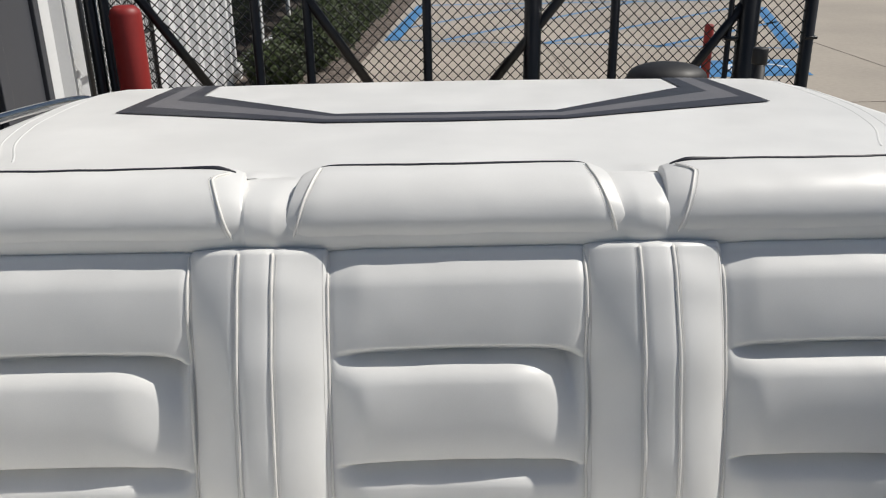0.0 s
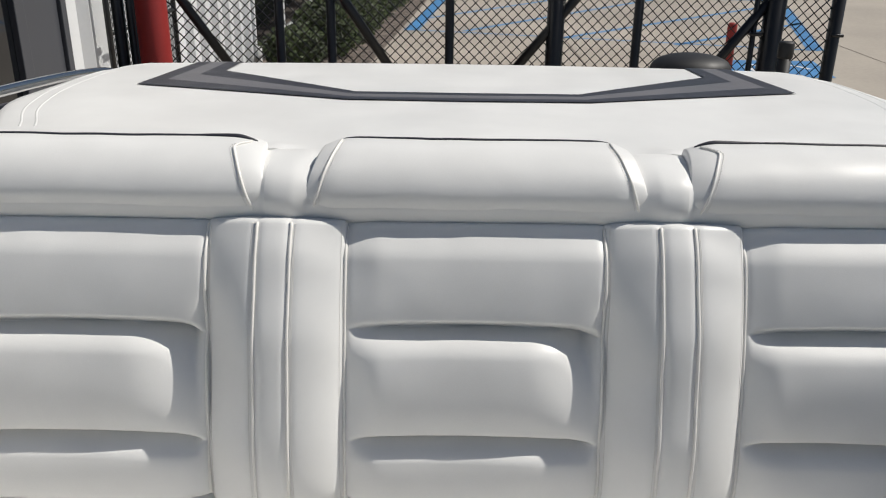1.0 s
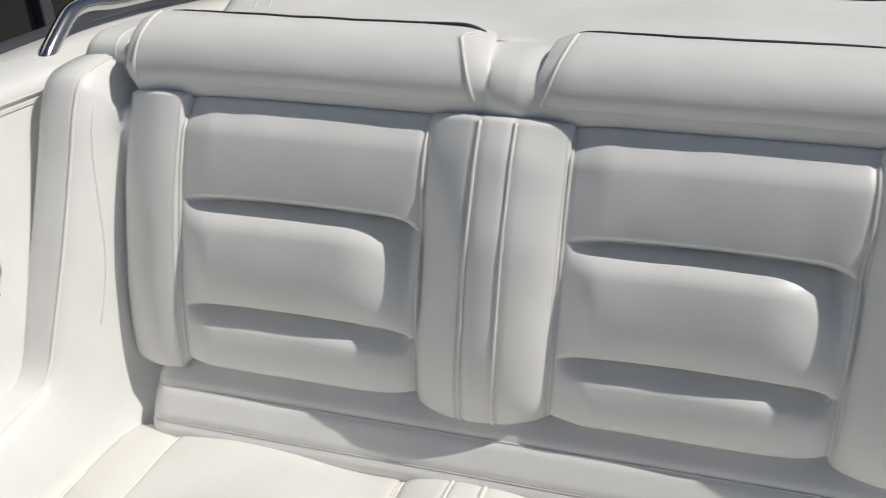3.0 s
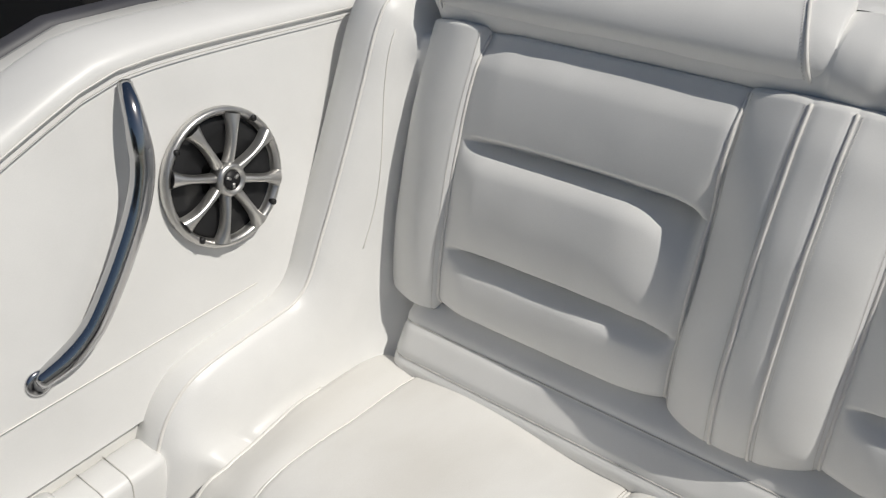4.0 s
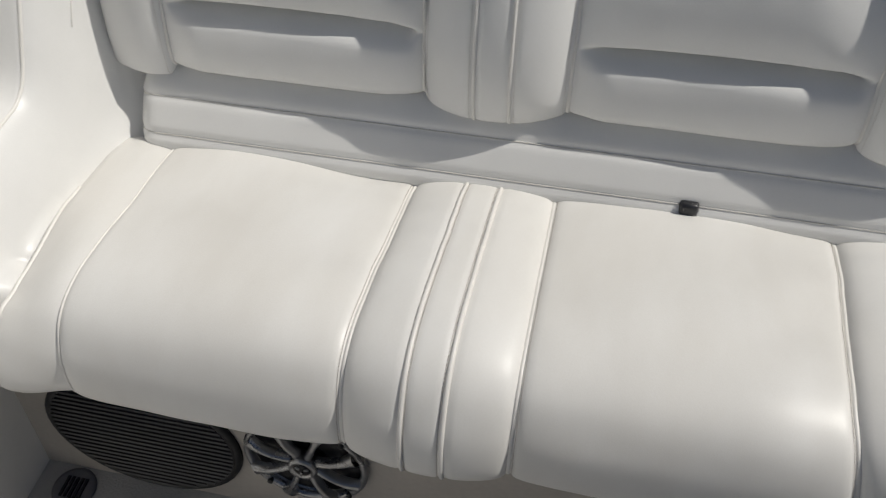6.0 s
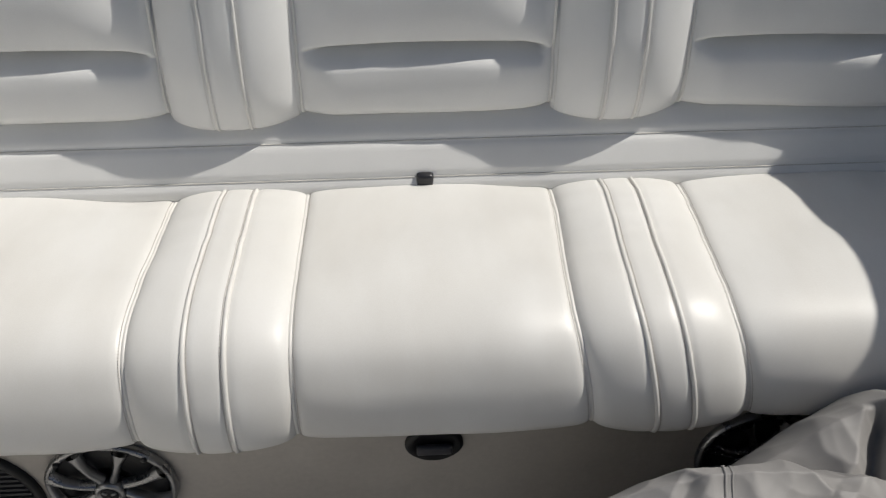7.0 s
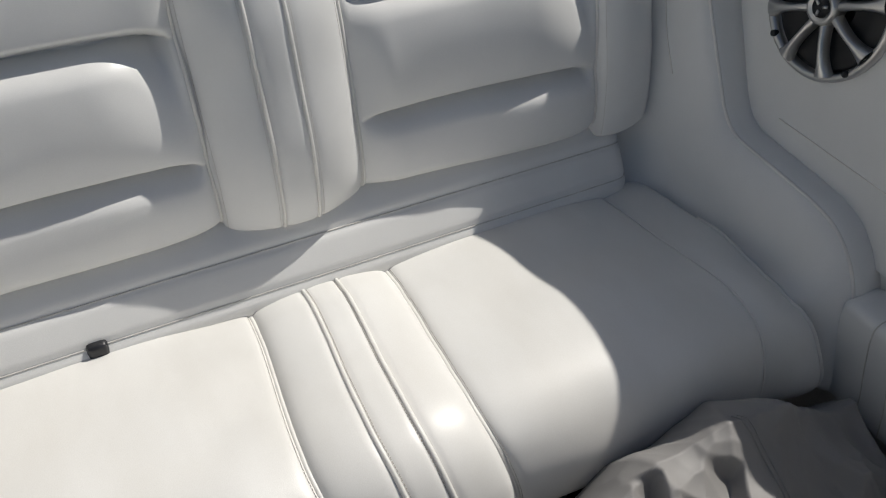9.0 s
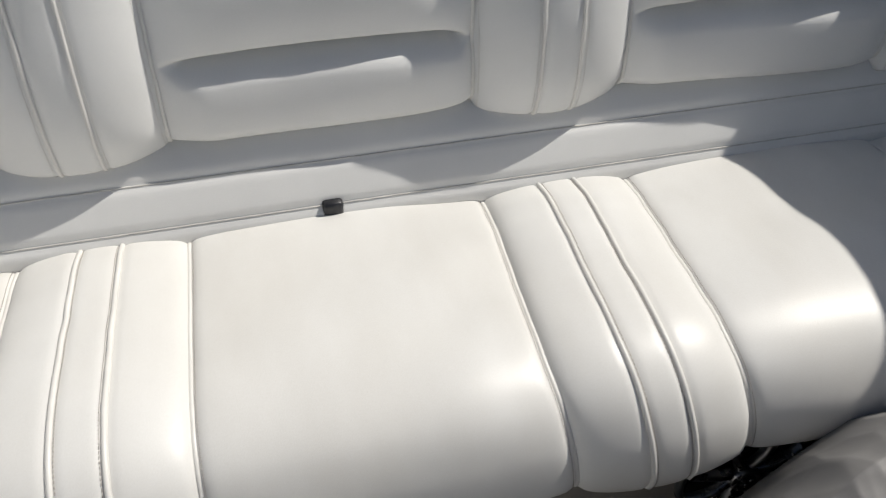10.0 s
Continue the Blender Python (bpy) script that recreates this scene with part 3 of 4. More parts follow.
def soft_box(lo, hi, r, puff):
    """A stuffed cushion with rounded edges."""
    bm = boxed(lo, hi, r, 5)
    c = Vector([(a + b) / 2 for a, b in zip(lo, hi)])
    bmesh.ops.subdivide_edges(bm, edges=[e for e in bm.edges if e.calc_length() > 0.08], cuts=4, use_grid_fill=True)
    for v in bm.verts:
        d = v.co - c
        q = [min(1, abs(d[i]) / ((hi[i] - lo[i]) / 2)) for i in range(3)]
        v.co += Vector((math.copysign(puff, d.x) * (1 - q[1] ** 2) * (1 - q[2] ** 2) if q[0] > 0.9 else 0, math.copysign(puff, d.y) * (1 - q[0] ** 2) * (1 - q[2] ** 2) if q[1] > 0.9 else 0, puff * (1 - q[0] ** 2) * (1 - q[1] ** 2) if d.z > 0 and q[2] > 0.9 else 0))
    return bm


for sgn in (-1, 1):
    xs = sorted((sgn * 0.950, sgn * 0.882))
    arm = thing("arm_bolster", (sgn * 0.91, 0.92, 0.345), "white vinyl end bolster with stitched seams", "bolster", "end bolsters")
    part("pad", soft_box((xs[0], 0.835, 0.342), (xs[1], 1.036, 0.500), 0.013, 0.002), VINYL, arm)
    for y in (0.942, 0.980):
        over = [(0.944, 0.5016), (0.92, 0.5022), (0.898, 0.5016)] + [(0.8950 - 0.0142 * math.sin(a), 0.4870 + 0.0146 * math.cos(a)) for a in [0.2 * k for k in range(1, 8)]] + [(0.8804, 0.47), (0.8798, 0.43), (0.8802, 0.39), (0.8810, 0.35)]
        part("seam", tubed([(sgn * a, y - 0.030 * ease(0.50, 0.34, b), b) for a, b in over], 0.0009, 6), THREAD, arm)
    xs = sorted((sgn * 0.958, sgn * 0.878))
    cush = thing("side_cushion", (sgn * 0.91, 0.4, 0.33), "white vinyl side cushion with a piped edge", "cushion", "cushions along the boat sides")
    pad = soft_box((xs[0], -0.2, 0.335), (xs[1], 0.910, 0.508), 0.017, 0.003)
    for v in pad.verts:
        v.co.y -= 0.34 * (0.508 - v.co.z) * (v.co.y > 0.6)
    part("pad", pad, VINYL, cush)
    for inset in (0.0, 0.045):
        loop = glide([(0, 0.40, 0.482 - inset), (0, 0.70, 0.482 - inset), (0, 0.835 - inset * 0.6, 0.478 - inset), (0, 0.878 - inset, 0.462 - inset), (0, 0.884 - inset, 0.435 - inset * 0.6), (0, 0.868 - inset, 0.390), (0, 0.856 - inset, 0.352)], 40)
        part("seam", tubed([(sgn * 0.8755, p.y, p.z) for p in loop], 0.0012, 6), THREAD, cush)


# ---- loudspeakers ----
def loudspeaker(m, label, r=0.097, metal=ALLOY):
    ob = thing("loudspeaker", (0, 0, 0), label, "loudspeaker", "loudspeakers in the boat")
    part("rim", lathe([(r * 0.98, 0), (r, 0.004), (r, 0.010), (r * 0.975, 0.0140), (r * 0.94, 0.0155), (r * 0.90, 0.0130), (r * 0.875, 0.008), (r * 0.87, -0.002)]), metal, ob, "silver rim")
    part("cone", lathe([(r * 0.89, 0.0015), (r * 0.82, 0.002), (r * 0.70, 0.006), (r * 0.60, 0.003), (r * 0.30, 0.0012), (r * 0.02, 0.001)]), BLACK, ob, "black cone")
    for k in range(8):
        a = k * math.tau / 8 + 0.42
        rows = []
        for f in [i / 10 for i in range(11)]:
            rr = r * (0.17 + 0.74 * f)
            w = 0.0048 + 0.009 * f**5 + 0.003 * (1 - f) ** 3
            z = 0.016 + 0.010 * math.sin(math.pi * (0.85 - 0.6 * f))
            rows.append([Vector((rr, w * t, z - 0.007 * abs(t) ** 2.5 - (0.008 if abs(t) > 0.99 else 0))) for t in (-1, -0.8, -0.45, 0, 0.45, 0.8, 1)])
        bm = sheet(rows)
        bmesh.ops.rotate(bm, verts=bm.verts, cent=(0, 0, 0), matrix=Matrix.Rotation(a, 3, "Z"))
        part("spoke", bm, metal, ob)
    hub = part("hub", lathe([(r * 0.24, 0.004), (r * 0.24, 0.022), (r * 0.21, 0.027), (r * 0.17, 0.027), (r * 0.15, 0.024), (0.001, 0.024)], 32), metal, ob, "silver hub")
    ring = lathe([(r * 0.135, 0.0235), (r * 0.135, 0.0255), (0.001, 0.0258)], 24)
    part("hub_inset", ring, BLACK, hub)
    for k in range(3):
        a = k * math.tau / 3 + 0.4
        bm = tubed([(0.004 * math.cos(a), 0.004 * math.sin(a), 0.0262), (0.011 * math.cos(a), 0.011 * math.sin(a), 0.0262)], 0.0022, 6)
        part("hub_ray", bm, metal, hub)
    for k in range(4):
        a = k * math.tau / 4 + 0.81
        bm = lathe([(0.0045, 0.012), (0.0045, 0.0195), (0.001, 0.0205)], 10)
        bmesh.ops.translate(bm, verts=bm.verts, vec=(r * 0.925 * math.cos(a), r * 0.925 * math.sin(a), -0.002))
        part("screw", bm, BLACK, ob)
    ob.matrix_basis = m
    return ob


def facing(at, out, up=(0, 0, 1)):
    z = Vector(out).normalized()
    x = Vector(up).cross(z).normalized()
    y = z.cross(x)
    return Matrix.Translation(at) @ Matrix((x, y, z)).transposed().to_4x4()


loudspeaker(facing((-0.962, 1.250, 0.798), (1, 0, 0.11)), "silver eight-spoked loudspeaker in the sunlit white side panel")
loudspeaker(facing((0.962, 1.255, 0.796), (-1, 0, 0.11)), "silver eight-spoked loudspeaker in the shaded white side panel")
# this pair sits in shade, which its darker silver imitates
loudspeaker(facing((-0.485, base_y(0.165) - 0.001, 0.165), (0, -1, 0.09)), "silver eight-spoked loudspeaker in the seat base, darkened as in shade", 0.095, SHADED_ALLOY)
loudspeaker(facing((0.485, base_y(0.165) - 0.001, 0.165), (0, -1, 0.09)), "silver loudspeaker in the seat base behind heaped canvas, darkened as in shade", 0.095, SHADED_ALLOY)

# ---- grab handle ----
handle = thing("grab_handle", (-0.97, 1.05, 0.65), "polished stainless grab handle on the white side panel", "grab handle")
bar = glide([(-0.978, 1.150, 0.958), (-0.957, 1.140, 0.943), (-0.944, 1.133, 0.918), (-0.936, 1.125, 0.872), (-0.934, 1.106, 0.826), (-0.934, 1.070, 0.770), (-0.935, 1.030, 0.718), (-0.938, 1.006, 0.692), (-0.944, 0.976, 0.671), (-0.953, 0.938, 0.655)], 60)
part("bar", tubed(bar, [0.0148 * min(1.0, 0.62 + 0.38 * k / 12, 0.80 + 0.20 * (59 - k) / 6) for k in range(60)], 18), STEEL, handle)
for p in (bar[-1],):
    bm = lathe([(0.017, -0.002), (0.017, 0.002), (0.014, 0.004), (0.008, 0.005)], 24)
    bmesh.ops.transform(bm, verts=bm.verts, matrix=facing(Vector((-0.951, p.y, p.z)), (1, 0, 0.1)))
    part("foot", bm, STEEL, handle)

# ---- stainless side rail ----
rail = thing("deck_rail", (-1.05, 1.65, 0.96), "polished stainless rail beside the sun pad", "rail")
part("bar", tubed(glide([(-1.050, 1.640, 0.955), (-1.052, 1.662, 0.975), (-1.058, 1.722, 1.009), (-1.061, 1.752, 1.020), (-1.063, 1.80, 1.020), (-1.066, 1.90, 1.004), (-1.068, 2.20, 0.978), (-1.064, 2.60, 0.944), (-1.045, 2.90, 0.910), (-1.02, 3.0, 0.875)], 90), 0.0135, 14), STEEL, rail)
for y, z in ((2.285, 0.971), (2.82, 0.920)):
    post = part("post", tubed([(-1.066, y, z - 0.085), (-1.066, y, z)], 0.0095, 12), STEEL, rail)
    bm = lathe([(0.022, 0.0), (0.022, 0.004), (0.015, 0.009), (0.010, 0.012)], 20)
    bmesh.ops.translate(bm, verts=bm.verts, vec=(-1.066, y, deck_z(y, -1) + 0.002))
    part("flange", bm, STEEL, post)

# ---- seat base fittings ----
vent = thing("louvre_vent", (-0.75, 1.10, 0.05), "black oval louvred vent in the seat base", "vent")
VZ, VH, VW = 0.140, 0.128, 0.152
ring = [(-0.75 + VW * math.cos(a), base_y(VZ + VH * math.sin(a)) - 0.003, VZ + VH * math.sin(a)) for a in [k * math.tau / 48 for k in range(48)]]
part("frame", tubed(ring, 0.008, 8, True), BLACK, vent)
bm = bmesh.new()
bm.faces.new([bm.verts.new((p[0], p[1] + 0.001, p[2])) for p in ring])
part("backing", bm, BLACK, vent)
for k in range(24):
    z = VZ - VH + 2 * VH * (k + 0.5) / 24
    w = (VW - 0.004) * math.sqrt(max(0.01, 1 - ((z - VZ) / VH) ** 2))
    y = base_y(z)
    bm = sheet([[(-0.75 - w, y - q, z + dz), (-0.75 + w, y - q, z + dz)] for q, dz in ((0.003, 0.004), (0.010, 0.0025), (0.012, 0.0), (0.010, -0.0008), (0.003, 0.002))])
    part("slat", bm, SLAT, vent, smooth=False)
drain = thing("floor_drain", (-0.89, 1.04, 0.0), "round grey slotted drain in the cockpit floor", "drain")
bm = lathe([(0.036, 0.0), (0.036, 0.004), (0.030, 0.006), (0.022, 0.004), (0.001, 0.003)], 28)
bmesh.ops.translate(bm, verts=bm.verts, vec=(-0.89, 1.04, 0.0))
part("ring", bm, GREY_VINYL, drain)
for k in range(5):
    part("slot_bar", boxed((-0.89 - 0.018 + 0.008 * k, 1.022, 0.004), (-0.89 - 0.014 + 0.008 * k, 1.058, 0.007)), BLACK, drain, smooth=False)
latch = thing("seat_latch", (-0.009, 1.10, 0.2), "black oval flush pull latch in the seat base", "latch")
bm = lathe([(0.043, -0.004), (0.043, 0.004), (0.037, 0.009), (0.030, 0.004), (0.001, 0.002)], 32)
bmesh.ops.transform(bm, verts=bm.verts, matrix=facing((-0.009, base_y(0.218) - 0.001, 0.218), (0, -1, 0.09)) @ Matrix.Diagonal((1, 0.82, 1, 1)))
part("plate", bm, BLACK, latch)
part("pull", boxed((-0.035, 1.082, 0.208), (0.017, 1.092, 0.226), 0.003), RUBBER, latch)
strap = thing("strap_end", (-0.007, 1.405, 0.465), "black webbing strap end between seat and backrest", "strap")
part("webbing", boxed((-0.020, 1.387, 0.462), (0.006, 1.412, 0.487), 0.005), SLAT, strap)


# ---- folded cover cloth ----
def cover(label, lo, hi, crest, front, folds, hem, seed, rough):
    """Stiff canvas thrown over a heap. crest: (x, z, y) along the far ridge; front: how it falls towards the bow;
    folds: creases from a to b with a depth and a width, sharper on one side."""
    rnd = np.random.default_rng(seed)
    nx, ny = 220, 170
    x, y = np.meshgrid(np.linspace(lo[0], hi[0], nx), np.linspace(lo[1], hi[1], ny))
    z = np.interp(x, [c[0] for c in crest], [c[1] for c in crest])
    d = np.interp(x, [c[0] for c in crest], [c[2] for c in crest]) - y
    z = z - np.where(d > 0, front[0] * d + front[1] * np.maximum(0, d - front[2]), 14.0 * d**2 - 0.9 * d)

    def crumple(count, tilt, bend):
        """Facets of random tilt that meet in sharp ridges."""
        cs = rnd.uniform(lo, hi, (count, 2))
        ts = rnd.uniform(-tilt, tilt, (count, 2))
        dx, dy = x[None] - cs[:, 0, None, None], y[None] - cs[:, 1, None, None]
        return (ts[:, 0, None, None] * dx + ts[:, 1, None, None] * dy + bend * (dx**2 + dy**2)).min(0)

    for (ax, ay), (bx, by), depth, width in folds:
        vx, vy = bx - ax, by - ay
        run = math.hypot(vx, vy)
        f = ((x - ax) * vx + (y - ay) * vy) / run**2
        side = ((x - ax) * vy - (y - ay) * vx) / run
        shape = np.where(side > 0, np.clip(1 - side / width, 0, 1), np.clip(1 + side / (0.35 * width), 0, 1))
        z = z + depth * shape * np.clip(f / 0.12, 0, 1) ** 0.5 * np.clip((1.15 - f) / 0.5, 0, 1)
    big, small = crumple(17, rough, 4.0), crumple(110, 0.55 * rough, 6.0)
    z = z + big - big.mean() + small - small.mean()
    z[1:-1, 1:-1] = (8 * z[1:-1, 1:-1] + z[:-2, 1:-1] + z[2:, 1:-1] + z[1:-1, :-2] + z[1:-1, 2:]) / 12
    z = np.maximum(0.006, z)
    ob = thing("boat_cover", ((lo[0] + hi[0]) / 2, (lo[1] + hi[1]) / 2, 0.0), label, "cloth")
    rows = [[Vector((x[b, a], y[b, a], z[b, a])) for a in range(nx)] for b in range(ny)]
    rows = [[Vector((p.x, p.y, 0.004)) for p in rows[0]]] + rows + [[Vector((p.x, p.y, 0.004)) for p in rows[-1]]]
    rows = [[Vector((r[0].x, r[0].y, 0.004))] + r + [Vector((r[-1].x, r[-1].y, 0.004))] for r in rows]
    part("cloth", sheet(rows), CLOTH, ob)
    for off, r in ((0.0, 0.0015), (0.007, 0.0008)):
        line = glide([(px + off, py, 0) for px, py in hem], 60)
        pts = []
        for p in line:
            a = min(nx - 1, max(0, round((p.x - lo[0]) / (hi[0] - lo[0]) * (nx - 1))))
            b = min(ny - 1, max(0, round((p.y - lo[1]) / (hi[1] - lo[1]) * (ny - 1))))
            pts.append((p.x, p.y, z[b, a] + 0.0005))
        part("hem", tubed(pts, r, 6), CLOTH, ob, "stitched hem")


cover("crumpled grey canvas boat cover heaped by the seat", (0.295, 0.72), (0.842, 1.003),
      [(0.290, 0.40, 0.865), (0.331, 0.452, 0.880), (0.371, 0.482, 0.895), (0.422, 0.513, 0.910), (0.477, 0.531, 0.925), (0.495, 0.534, 0.930), (0.550, 0.520, 0.935), (0.597, 0.518, 0.935), (0.64, 0.505, 0.932), (0.70, 0.492, 0.930), (0.78, 0.455, 0.935), (0.842, 0.41, 0.94)], (0.42, 0.5, 0.10),
      [((0.492, 0.925), (0.435, 0.80), -0.040, 0.026), ((0.520, 0.885), (0.470, 0.80), -0.026, 0.030), ((0.585, 0.905), (0.555, 0.850), -0.030, 0.036), ((0.70, 0.93), (0.735, 0.80), -0.02, 0.06)],
      [(0.612, 0.945), (0.618, 0.93), (0.625, 0.89), (0.618, 0.84), (0.60, 0.78)], 11, 0.36)
cover("grey canvas boat cover bundled on the cockpit floor", (0.054, 0.712), (0.583, 0.885),
      [(0.054, 0.402, 0.825), (0.154, 0.502, 0.825), (0.203, 0.527, 0.825), (0.251, 0.548, 0.825), (0.294, 0.553, 0.825), (0.334, 0.55, 0.825), (0.383, 0.542, 0.825), (0.434, 0.526, 0.825), (0.478, 0.503, 0.825), (0.523, 0.468, 0.825), (0.583, 0.408, 0.825)], (0.20, 0.7, 0.06),
      [((0.40, 0.835), (0.30, 0.73), -0.012, 0.05), ((0.48, 0.83), (0.42, 0.74), -0.016, 0.05), ((0.24, 0.83), (0.17, 0.75), -0.012, 0.04)],
      [(0.272, 0.845), (0.266, 0.825), (0.258, 0.78), (0.248, 0.73)], 5, 0.16)

# ---- helm seat, its rounded corner beside the camera ----
helm = thing("helm_seat", (0.58, 0.44, 0.0), "white vinyl helm seat with a thickly rounded backrest", "seat")
part("backrest", soft_box((0.372, 0.30, 0.36), (0.84, 0.706, 0.785), 0.065, 0.006), VINYL, helm)
part("plinth", boxed((0.40, 0.34, 0.0), (0.78, 0.65, 0.37), 0.02), GELCOAT, helm)

# ---- behind the transom ----
cowl = thing("vent_cowl", (0.655, 3.06, 0.80), "black rounded plastic cowl behind the sun pad", "cowl")
bm = bmesh.new()
bmesh.ops.create_uvsphere(bm, u_segments=36, v_segments=18, radius=1.0)
for v in bm.verts:
    v.co = Vector((0.700 + v.co.x * 0.125, 3.07 + v.co.y * 0.10, 0.895 + (abs(v.co.z) ** 0.6 * 0.066 if v.co.z > 0 else v.co.z * 0.09)))
part("shell", bm, BLACK, cowl)
part("skirt", tubed([(0.700 + 0.122 * math.cos(a), 3.07 + 0.098 * math.sin(a), 0.905) for a in [k * math.tau / 36 for k in range(36)]], 0.008, 8, True), RUBBER, cowl)
guide = thing("trailer_guide_post", (0.995, 3.10, -0.75), "black capped plastic guide post of the boat trailer", "post")
part("pipe", tubed([(0.995, 3.10, -0.75), (0.995, 3.10, 0.975)], 0.020, 16), BLACK, guide)
bm = lathe([(0.0215, 0.0), (0.024, 0.004), (0.024, 0.046), (0.021, 0.050), (0.001, 0.051)], 20)
bmesh.ops.translate(bm, verts=bm.verts, vec=(0.995, 3.10, 0.945))
part("cap", bm, BLACK, guide)

# ---- yard: ground, markings ----
GZ = -0.75
bm = sheet([[(x, y, GZ) for x in (-400, -40, -8, 0, 8, 40, 400)] for y in (-400, -40, 0, 8, 16, 40, 400)])
solo("ground", bm, CONCRETE, "pale concrete yard and car park", "ground", kind="structure", smooth=False, at=(0, 0, GZ))


def stripe(a, b, w):
    a, b = Vector((*a, GZ + 0.004)), Vector((*b, GZ + 0.004))
    n = (b - a).normalized().cross(Vector((0, 0, 1))) * w / 2
    bm = bmesh.new()
    bm.faces.new([bm.verts.new(p) for p in (a - n, b - n, b + n, a + n)])
    solo("road_marking", bm, BLUE, "blue painted parking bay line on concrete", "marking", "parking lines", smooth=False)


for a, b, w in (((-0.72, 15.85), (-0.18, 21.7), 0.26), ((5.80, 14.25), (7.45, 20.2), 0.26), ((-0.70, 15.92), (5.85, 14.22), 0.08), ((-0.2, 21.8), (8.1, 21.9), 0.20),
                ((-0.45, 17.6), (2.75, 21.75), 0.12), ((0.22, 15.85), (4.95, 21.8), 0.12), ((1.88, 15.2), (7.25, 20.6), 0.12), ((3.66, 14.6), (6.85, 17.6), 0.12)):
    stripe(a, b, w)


bm = sheet([[(3.7, 11.9, GZ + 0.005), (5.15, 11.9, GZ + 0.005)], [(3.9, 13.2, GZ + 0.005), (5.35, 13.2, GZ + 0.005)]])
solo("road_symbol", bm, BLUE, "blue painted square on the car park concrete", "marking", smooth=False)
bm = tubed([(4.60 + 0.42 * math.cos(a), 12.5 + 0.38 * math.sin(a), GZ + 0.008) for a in [k * math.tau / 24 for k in range(17)]], 0.05, 6)
bmesh.ops.scale(bm, verts=bm.verts, vec=(1, 1, 0.05), space=Matrix.Translation((0, 0, -GZ - 0.008)))
solo("road_symbol", bm, SIDING, "white painted symbol on a blue square", "marking", smooth=False)
for a, b in (((1.9, 5.5), (1.9, 40)), ((6.4, 5.5), (6.4, 40)), ((-2.2, 10.2), (14, 10.2)), ((-1, 24.6), (14, 24.6))):
    v = Vector(b) - Vector(a)
    n = Vector((-v.y, v.x)).normalized() * 0.008
    bm = bmesh.new()
    bm.faces.new([bm.verts.new((p.x, p.y, GZ + 0.003)) for p in (Vector(a) - n, Vector(b) - n, Vector(b) + n, Vector(a) + n)])
    solo("concrete_joint", bm, MULCH, "dark joint between concrete slabs", "joint", kind="structure", smooth=False)


# ---- fence ----
FY = 4.2
fence = thing("chain_link_fence", (0.2, FY, GZ), "black chain-link fence and gate behind the boat", "fence")
for x, r in ((-1.470, 0.026), (-1.412, 0.022), (-0.776, 0.020), (-0.553, 0.020), (-0.041, 0.020), (0.415, 0.038), (0.769, 0.020), (1.349, 0.045), (1.27, 0.012), (1.616, 0.028)):
    part("post", tubed([(x, FY, GZ), (x, FY, 1.5)], r, 12), FENCE_BLACK, fence)
for a, b in (((-1.40, 1.28), (-0.95, 0.62)), ((-0.75, 1.36), (-0.20, 0.55)), ((0.70, 1.25), (0.10, 0.52)), ((1.36, 1.06), (0.95, 0.50))):
    part("brace", tubed([(a[0], FY, a[1]), (b[0], FY, b[1])], 0.021, 10), FENCE_BLACK, fence)
bm = bmesh.new()
P = 0.0230
for fam in (-1, 1):
    for k in range(-120, 200):
        x0 = k * 2 * P
        lo, hi = 0.45, 1.45
        xa, xb = (x0, x0 + (hi - lo)) if fam > 0 else (x0, x0 - (hi - lo))
        za, zb = lo, hi
        if max(xa, xb) < -1.4 or min(xa, xb) > 1.6:
            continue
        pts = []
        for (x, z), (ox, oz) in (((xa, za), (xb, zb)), ((xb, zb), (xa, za))):
            lim = min(1.6, max(-1.4, x))
            z2 = z + (lim - x) * (oz - z) / (ox - x)
            pts.append((lim, FY + 0.002 * fam, z2))
        tube(bm, pts, 0.0027, 4)
mesh = part("wire_mesh", bm, FENCE_BLACK, fence)
tagged(mesh, kind="stuff")
for x in (1.27, 1.616):
    for z in (0.62, 0.86):
        part("hinge", boxed((x - 0.02, FY - 0.03, z), (x + 0.035, FY + 0.03, z + 0.014), 0.004), FENCE_BLACK, fence)


def bollard(x, y, r, top, label):
    ob = thing("bollard", (x, y, GZ), label, "bollard", "red bollards")
    bm = lathe([(r, 0), (r, top - GZ - r * 0.6), (r * 0.92, top - GZ - r * 0.3), (r * 0.6, top - GZ - 0.05 * r), (0.001, top - GZ)], 32)
    bmesh.ops.translate(bm, verts=bm.verts, vec=(x, y, GZ))
    part("sleeve", bm, RED, ob)
    part("collar", lathe_at(x, y, r), CONCRETE, ob)


def lathe_at(x, y, r):
    bm = lathe([(r * 1.8, 0), (r * 1.8, 0.02), (r * 1.02, 0.03)], 24)
    bmesh.ops.translate(bm, verts=bm.verts, vec=(x, y, GZ))
    return bm


bollard(-1.275, 4.05, 0.064, 1.065, "red plastic-sleeved bollard in front of the fence")
bollard(3.25, 10.6, 0.055, 0.12, "red bollard behind the fence")


leaf = thing("gate_leaf", (-2.5, 7.2, GZ), "black chain-link gate leaf standing open against the building", "gate")
for y in (6.75, 8.3):
    part("stile", tubed([(-2.52, y, GZ + 0.05), (-2.52, y, 1.6)], 0.022, 10), FENCE_BLACK, leaf)
for z in (GZ + 0.08, 0.45, 1.55):
    part("rail", tubed([(-2.52, 6.75, z), (-2.52, 8.3, z)], 0.018, 8), FENCE_BLACK, leaf)
bm = bmesh.new()
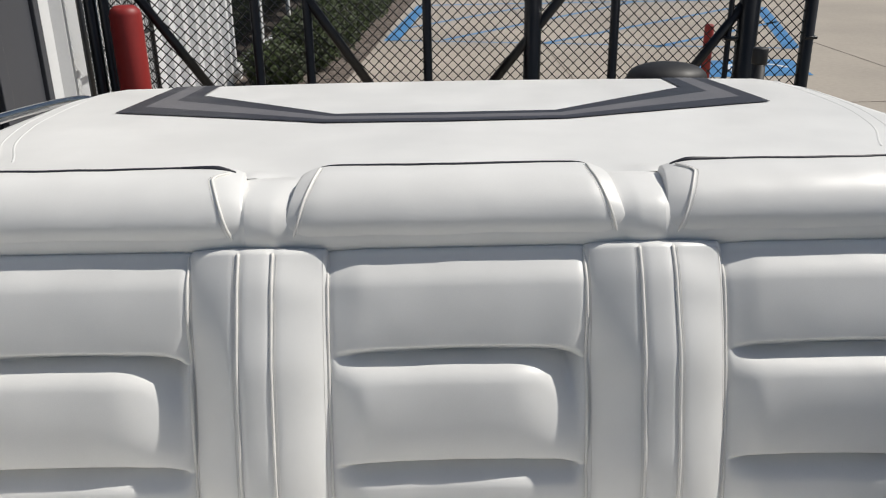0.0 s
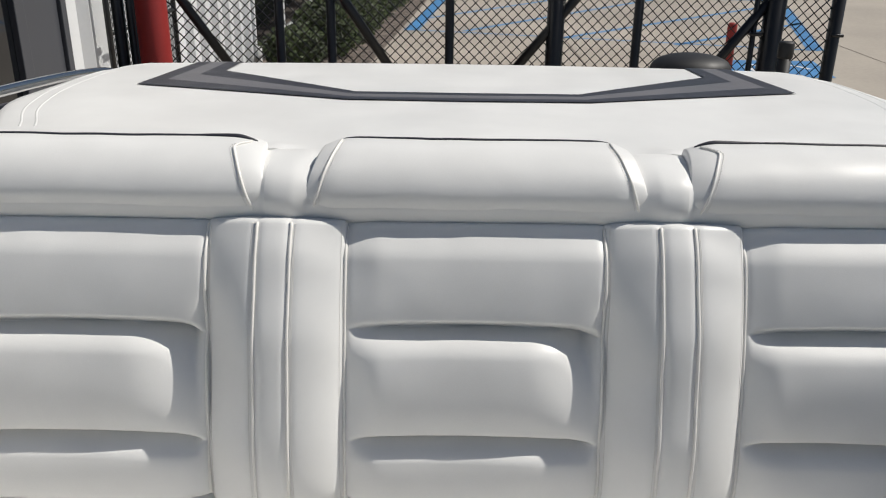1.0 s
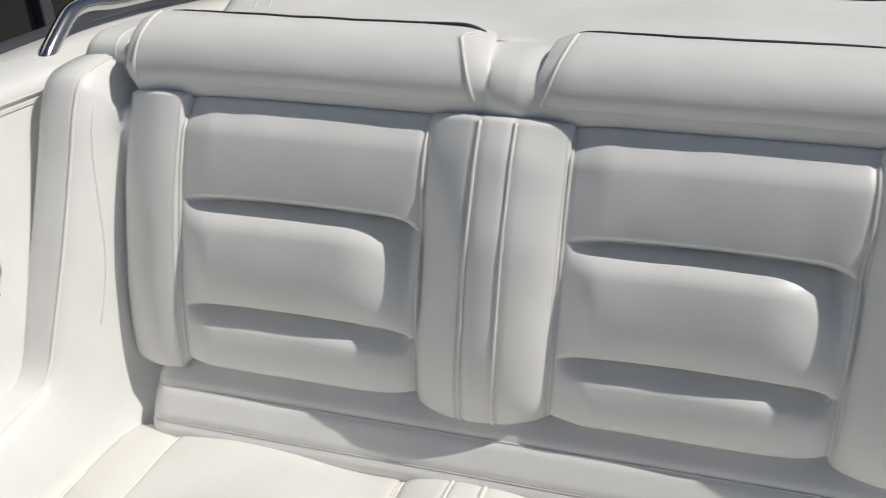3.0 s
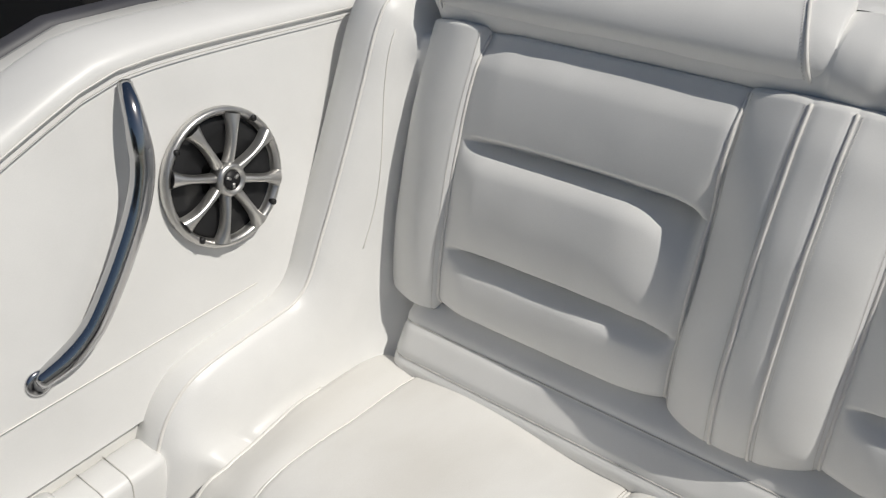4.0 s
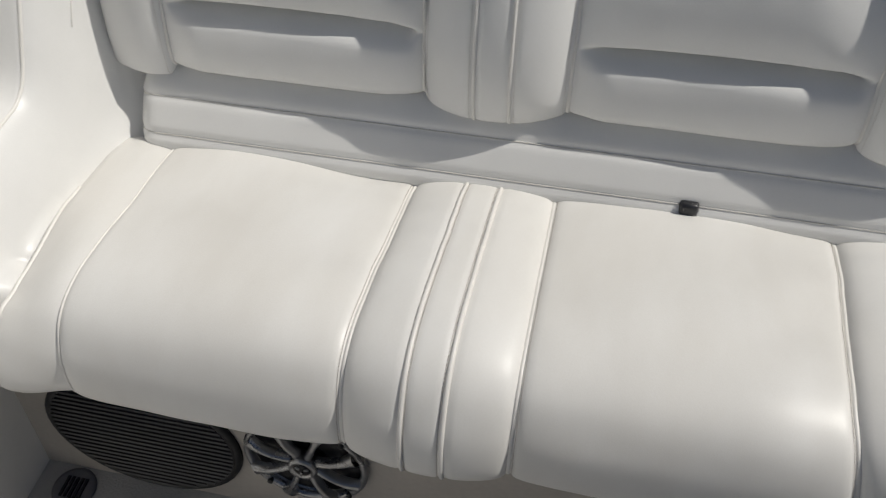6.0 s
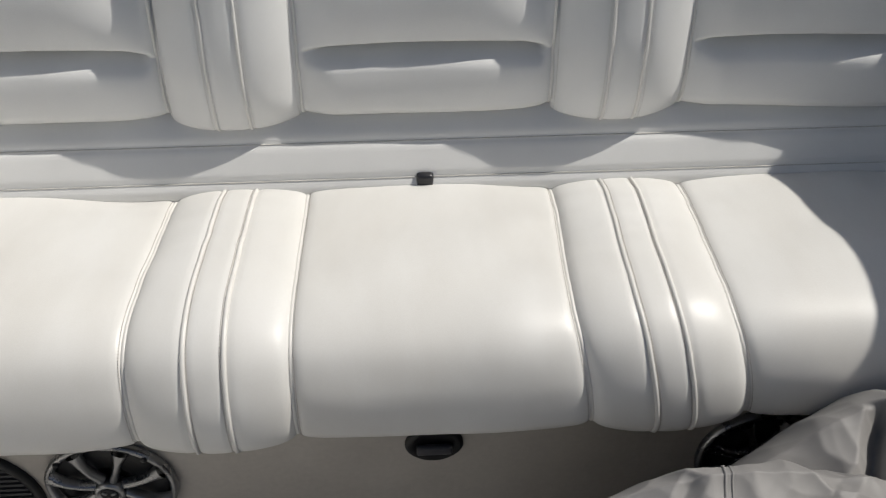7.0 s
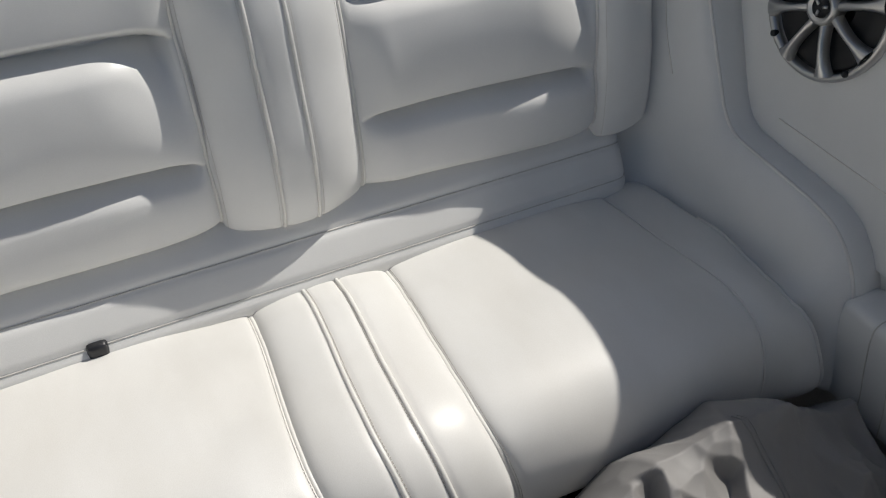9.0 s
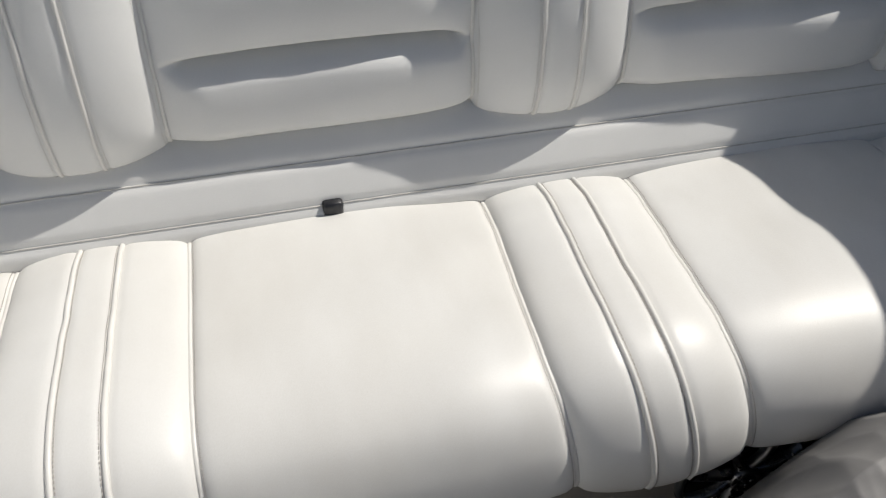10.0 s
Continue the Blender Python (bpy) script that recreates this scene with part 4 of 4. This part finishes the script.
for fam in (-1, 1):
    for k in range(-45, 60):
        y0 = 6.75 + 0.055 * k
        pts = []
        for z in (GZ + 0.08, 1.55):
            y = y0 + fam * (z - GZ - 0.08)
            lim = min(8.3, max(6.75, y))
            pts.append((-2.52 + 0.002 * fam, lim, z + fam * (lim - y)))
        if abs(pts[0][1] - pts[1][1]) > 0.03:
            tube(bm, pts, 0.0023, 4)
tagged(part("wire_mesh", bm, FENCE_BLACK, leaf), kind="stuff")

# ---- building with siding ----
WX = -2.7
house = thing("building", (WX - 2, 14, GZ), "white ribbed metal building with dark windows", "building")
pts, y = [], 6.42
while y < 30:
    for dy, dx in ((0, 0), (0.24, 0), (0.28, 0.075), (0.40, 0.075), (0.44, 0)):
        pts.append((WX + dx, y + dy))
    y += 0.50
bm = sheet([[(px, py, z) for px, py in pts] for z in (GZ, 4.0)])
part("wall", bm, SIDING, house, smooth=False)
part("gable", boxed((WX - 6, 1.2, GZ), (WX - 0.03, 30, 4.0)), SIDING, house, smooth=False)
for y0, y1 in ((11.90, 13.80), (13.96, 16.55), (16.71, 19.30), (19.46, 23.6), (23.8, 27.0)):
    win = part("window", boxed((WX - 0.02, y0, -0.48), (WX + 0.085, y1, 2.6), 0.005), GLASS, house, "dark window pane", smooth=False)
    part("sill", boxed((WX + 0.0, y0 - 0.08, -0.58), (WX + 0.13, y1 + 0.08, -0.48), 0.006), SIDING, win, "white sill", smooth=False)
    for yy in (y0 - 0.04, y1 + 0.04):
        part("frame", boxed((WX + 0.0, yy - 0.04, -0.48), (WX + 0.115, yy + 0.04, 2.6), 0.004), SIDING, win, "white mullion", smooth=False)
part("corner_trim", boxed((WX - 0.02, 6.36, GZ), (WX + 0.05, 6.42, 2.6), 0.006), SIDING, house, "white corner trim", smooth=False)
door = part("door", boxed((WX - 0.02, 1.3, GZ), (WX + 0.03, 6.30, 2.6), 0.005), GLASS, house, "dark glazed door front", smooth=False)
for yy, w in ((6.31, 0.04), (5.70, 0.06), (4.60, 0.035), (3.56, 0.035), (1.4, 0.08)):
    part("frame", boxed((WX + 0.0, yy - w, GZ), (WX + 0.07, yy + w, 2.6), 0.006), GREY_FRAME, door, "grey metal frame", smooth=False)
part("panel", boxed((WX + 0.0, 5.77, GZ), (WX + 0.045, 6.26, 2.6), 0.004), GREY_FRAME, door, "grey metal panel", smooth=False)
solo("mulch_bed", sheet([[(WX + 0.05, y, GZ + 0.03), (WX + 0.9, y, GZ + 0.06), (-1.16 + 0.07 * (y - 12.2), y, GZ + 0.01)] for y in (7.5, 12, 16, 20, 24, 28)]), MULCH, "dark bark mulch bed along the building", "mulch", kind="stuff", at=(-1.8, 16, GZ))


def shrub(c, r, seed):
    rnd = random.Random(seed)
    ob = thing("shrub", (c[0], c[1], GZ), "dense green rounded shrub in a mulch bed", "shrub", "shrubs along the building")
    bm = bmesh.new()
    for k in range(7):
        a = rnd.uniform(0, math.tau)
        tube(bm, [(c[0], c[1], GZ), (c[0] + 0.3 * r * math.cos(a), c[1] + 0.3 * r * math.sin(a), GZ + 0.6 * r), (c[0] + 0.7 * r * math.cos(a), c[1] + 0.7 * r * math.sin(a), GZ + 1.2 * r)], [0.02, 0.012, 0.005], 5)
    part("stems", bm, TWIG, ob)
    bm = bmesh.new()
    for k in range(6500):
        d = Vector((rnd.gauss(0, 1), rnd.gauss(0, 1), rnd.gauss(0, 1))).normalized()
        q = rnd.uniform(0.55, 1.0) * (1 + 0.25 * noise.noise(d * 2.2 + Vector((seed, 0, 0))))
        p = Vector((c[0] + d.x * r * q, c[1] + d.y * r * q, GZ + r * 0.75 + d.z * r * 0.75 * q))
        if p.z < GZ + 0.03:
            continue
        u = Vector((rnd.gauss(0, 1), rnd.gauss(0, 1), rnd.gauss(0, 1))).normalized()
        w = u.orthogonal().normalized()
        L = rnd.uniform(0.022, 0.045)
        n = u.cross(w) * 0.006
        bm.faces.new([bm.verts.new(z) for z in (p - u * L, p + w * L * 0.4 + n, p + u * L, p - w * L * 0.4 + n)])
    part("foliage", bm, LEAF, ob)


for k, (x, y, r) in enumerate(((-2.05, 11.7, 0.42), (-1.80, 12.9, 0.54), (-1.72, 14.3, 0.58), (-1.60, 15.8, 0.56), (-1.55, 17.4, 0.60), (-1.42, 19.1, 0.60), (-1.32, 20.9, 0.62), (-1.22, 22.9, 0.66))):
    shrub((x, y), r, k + 1)
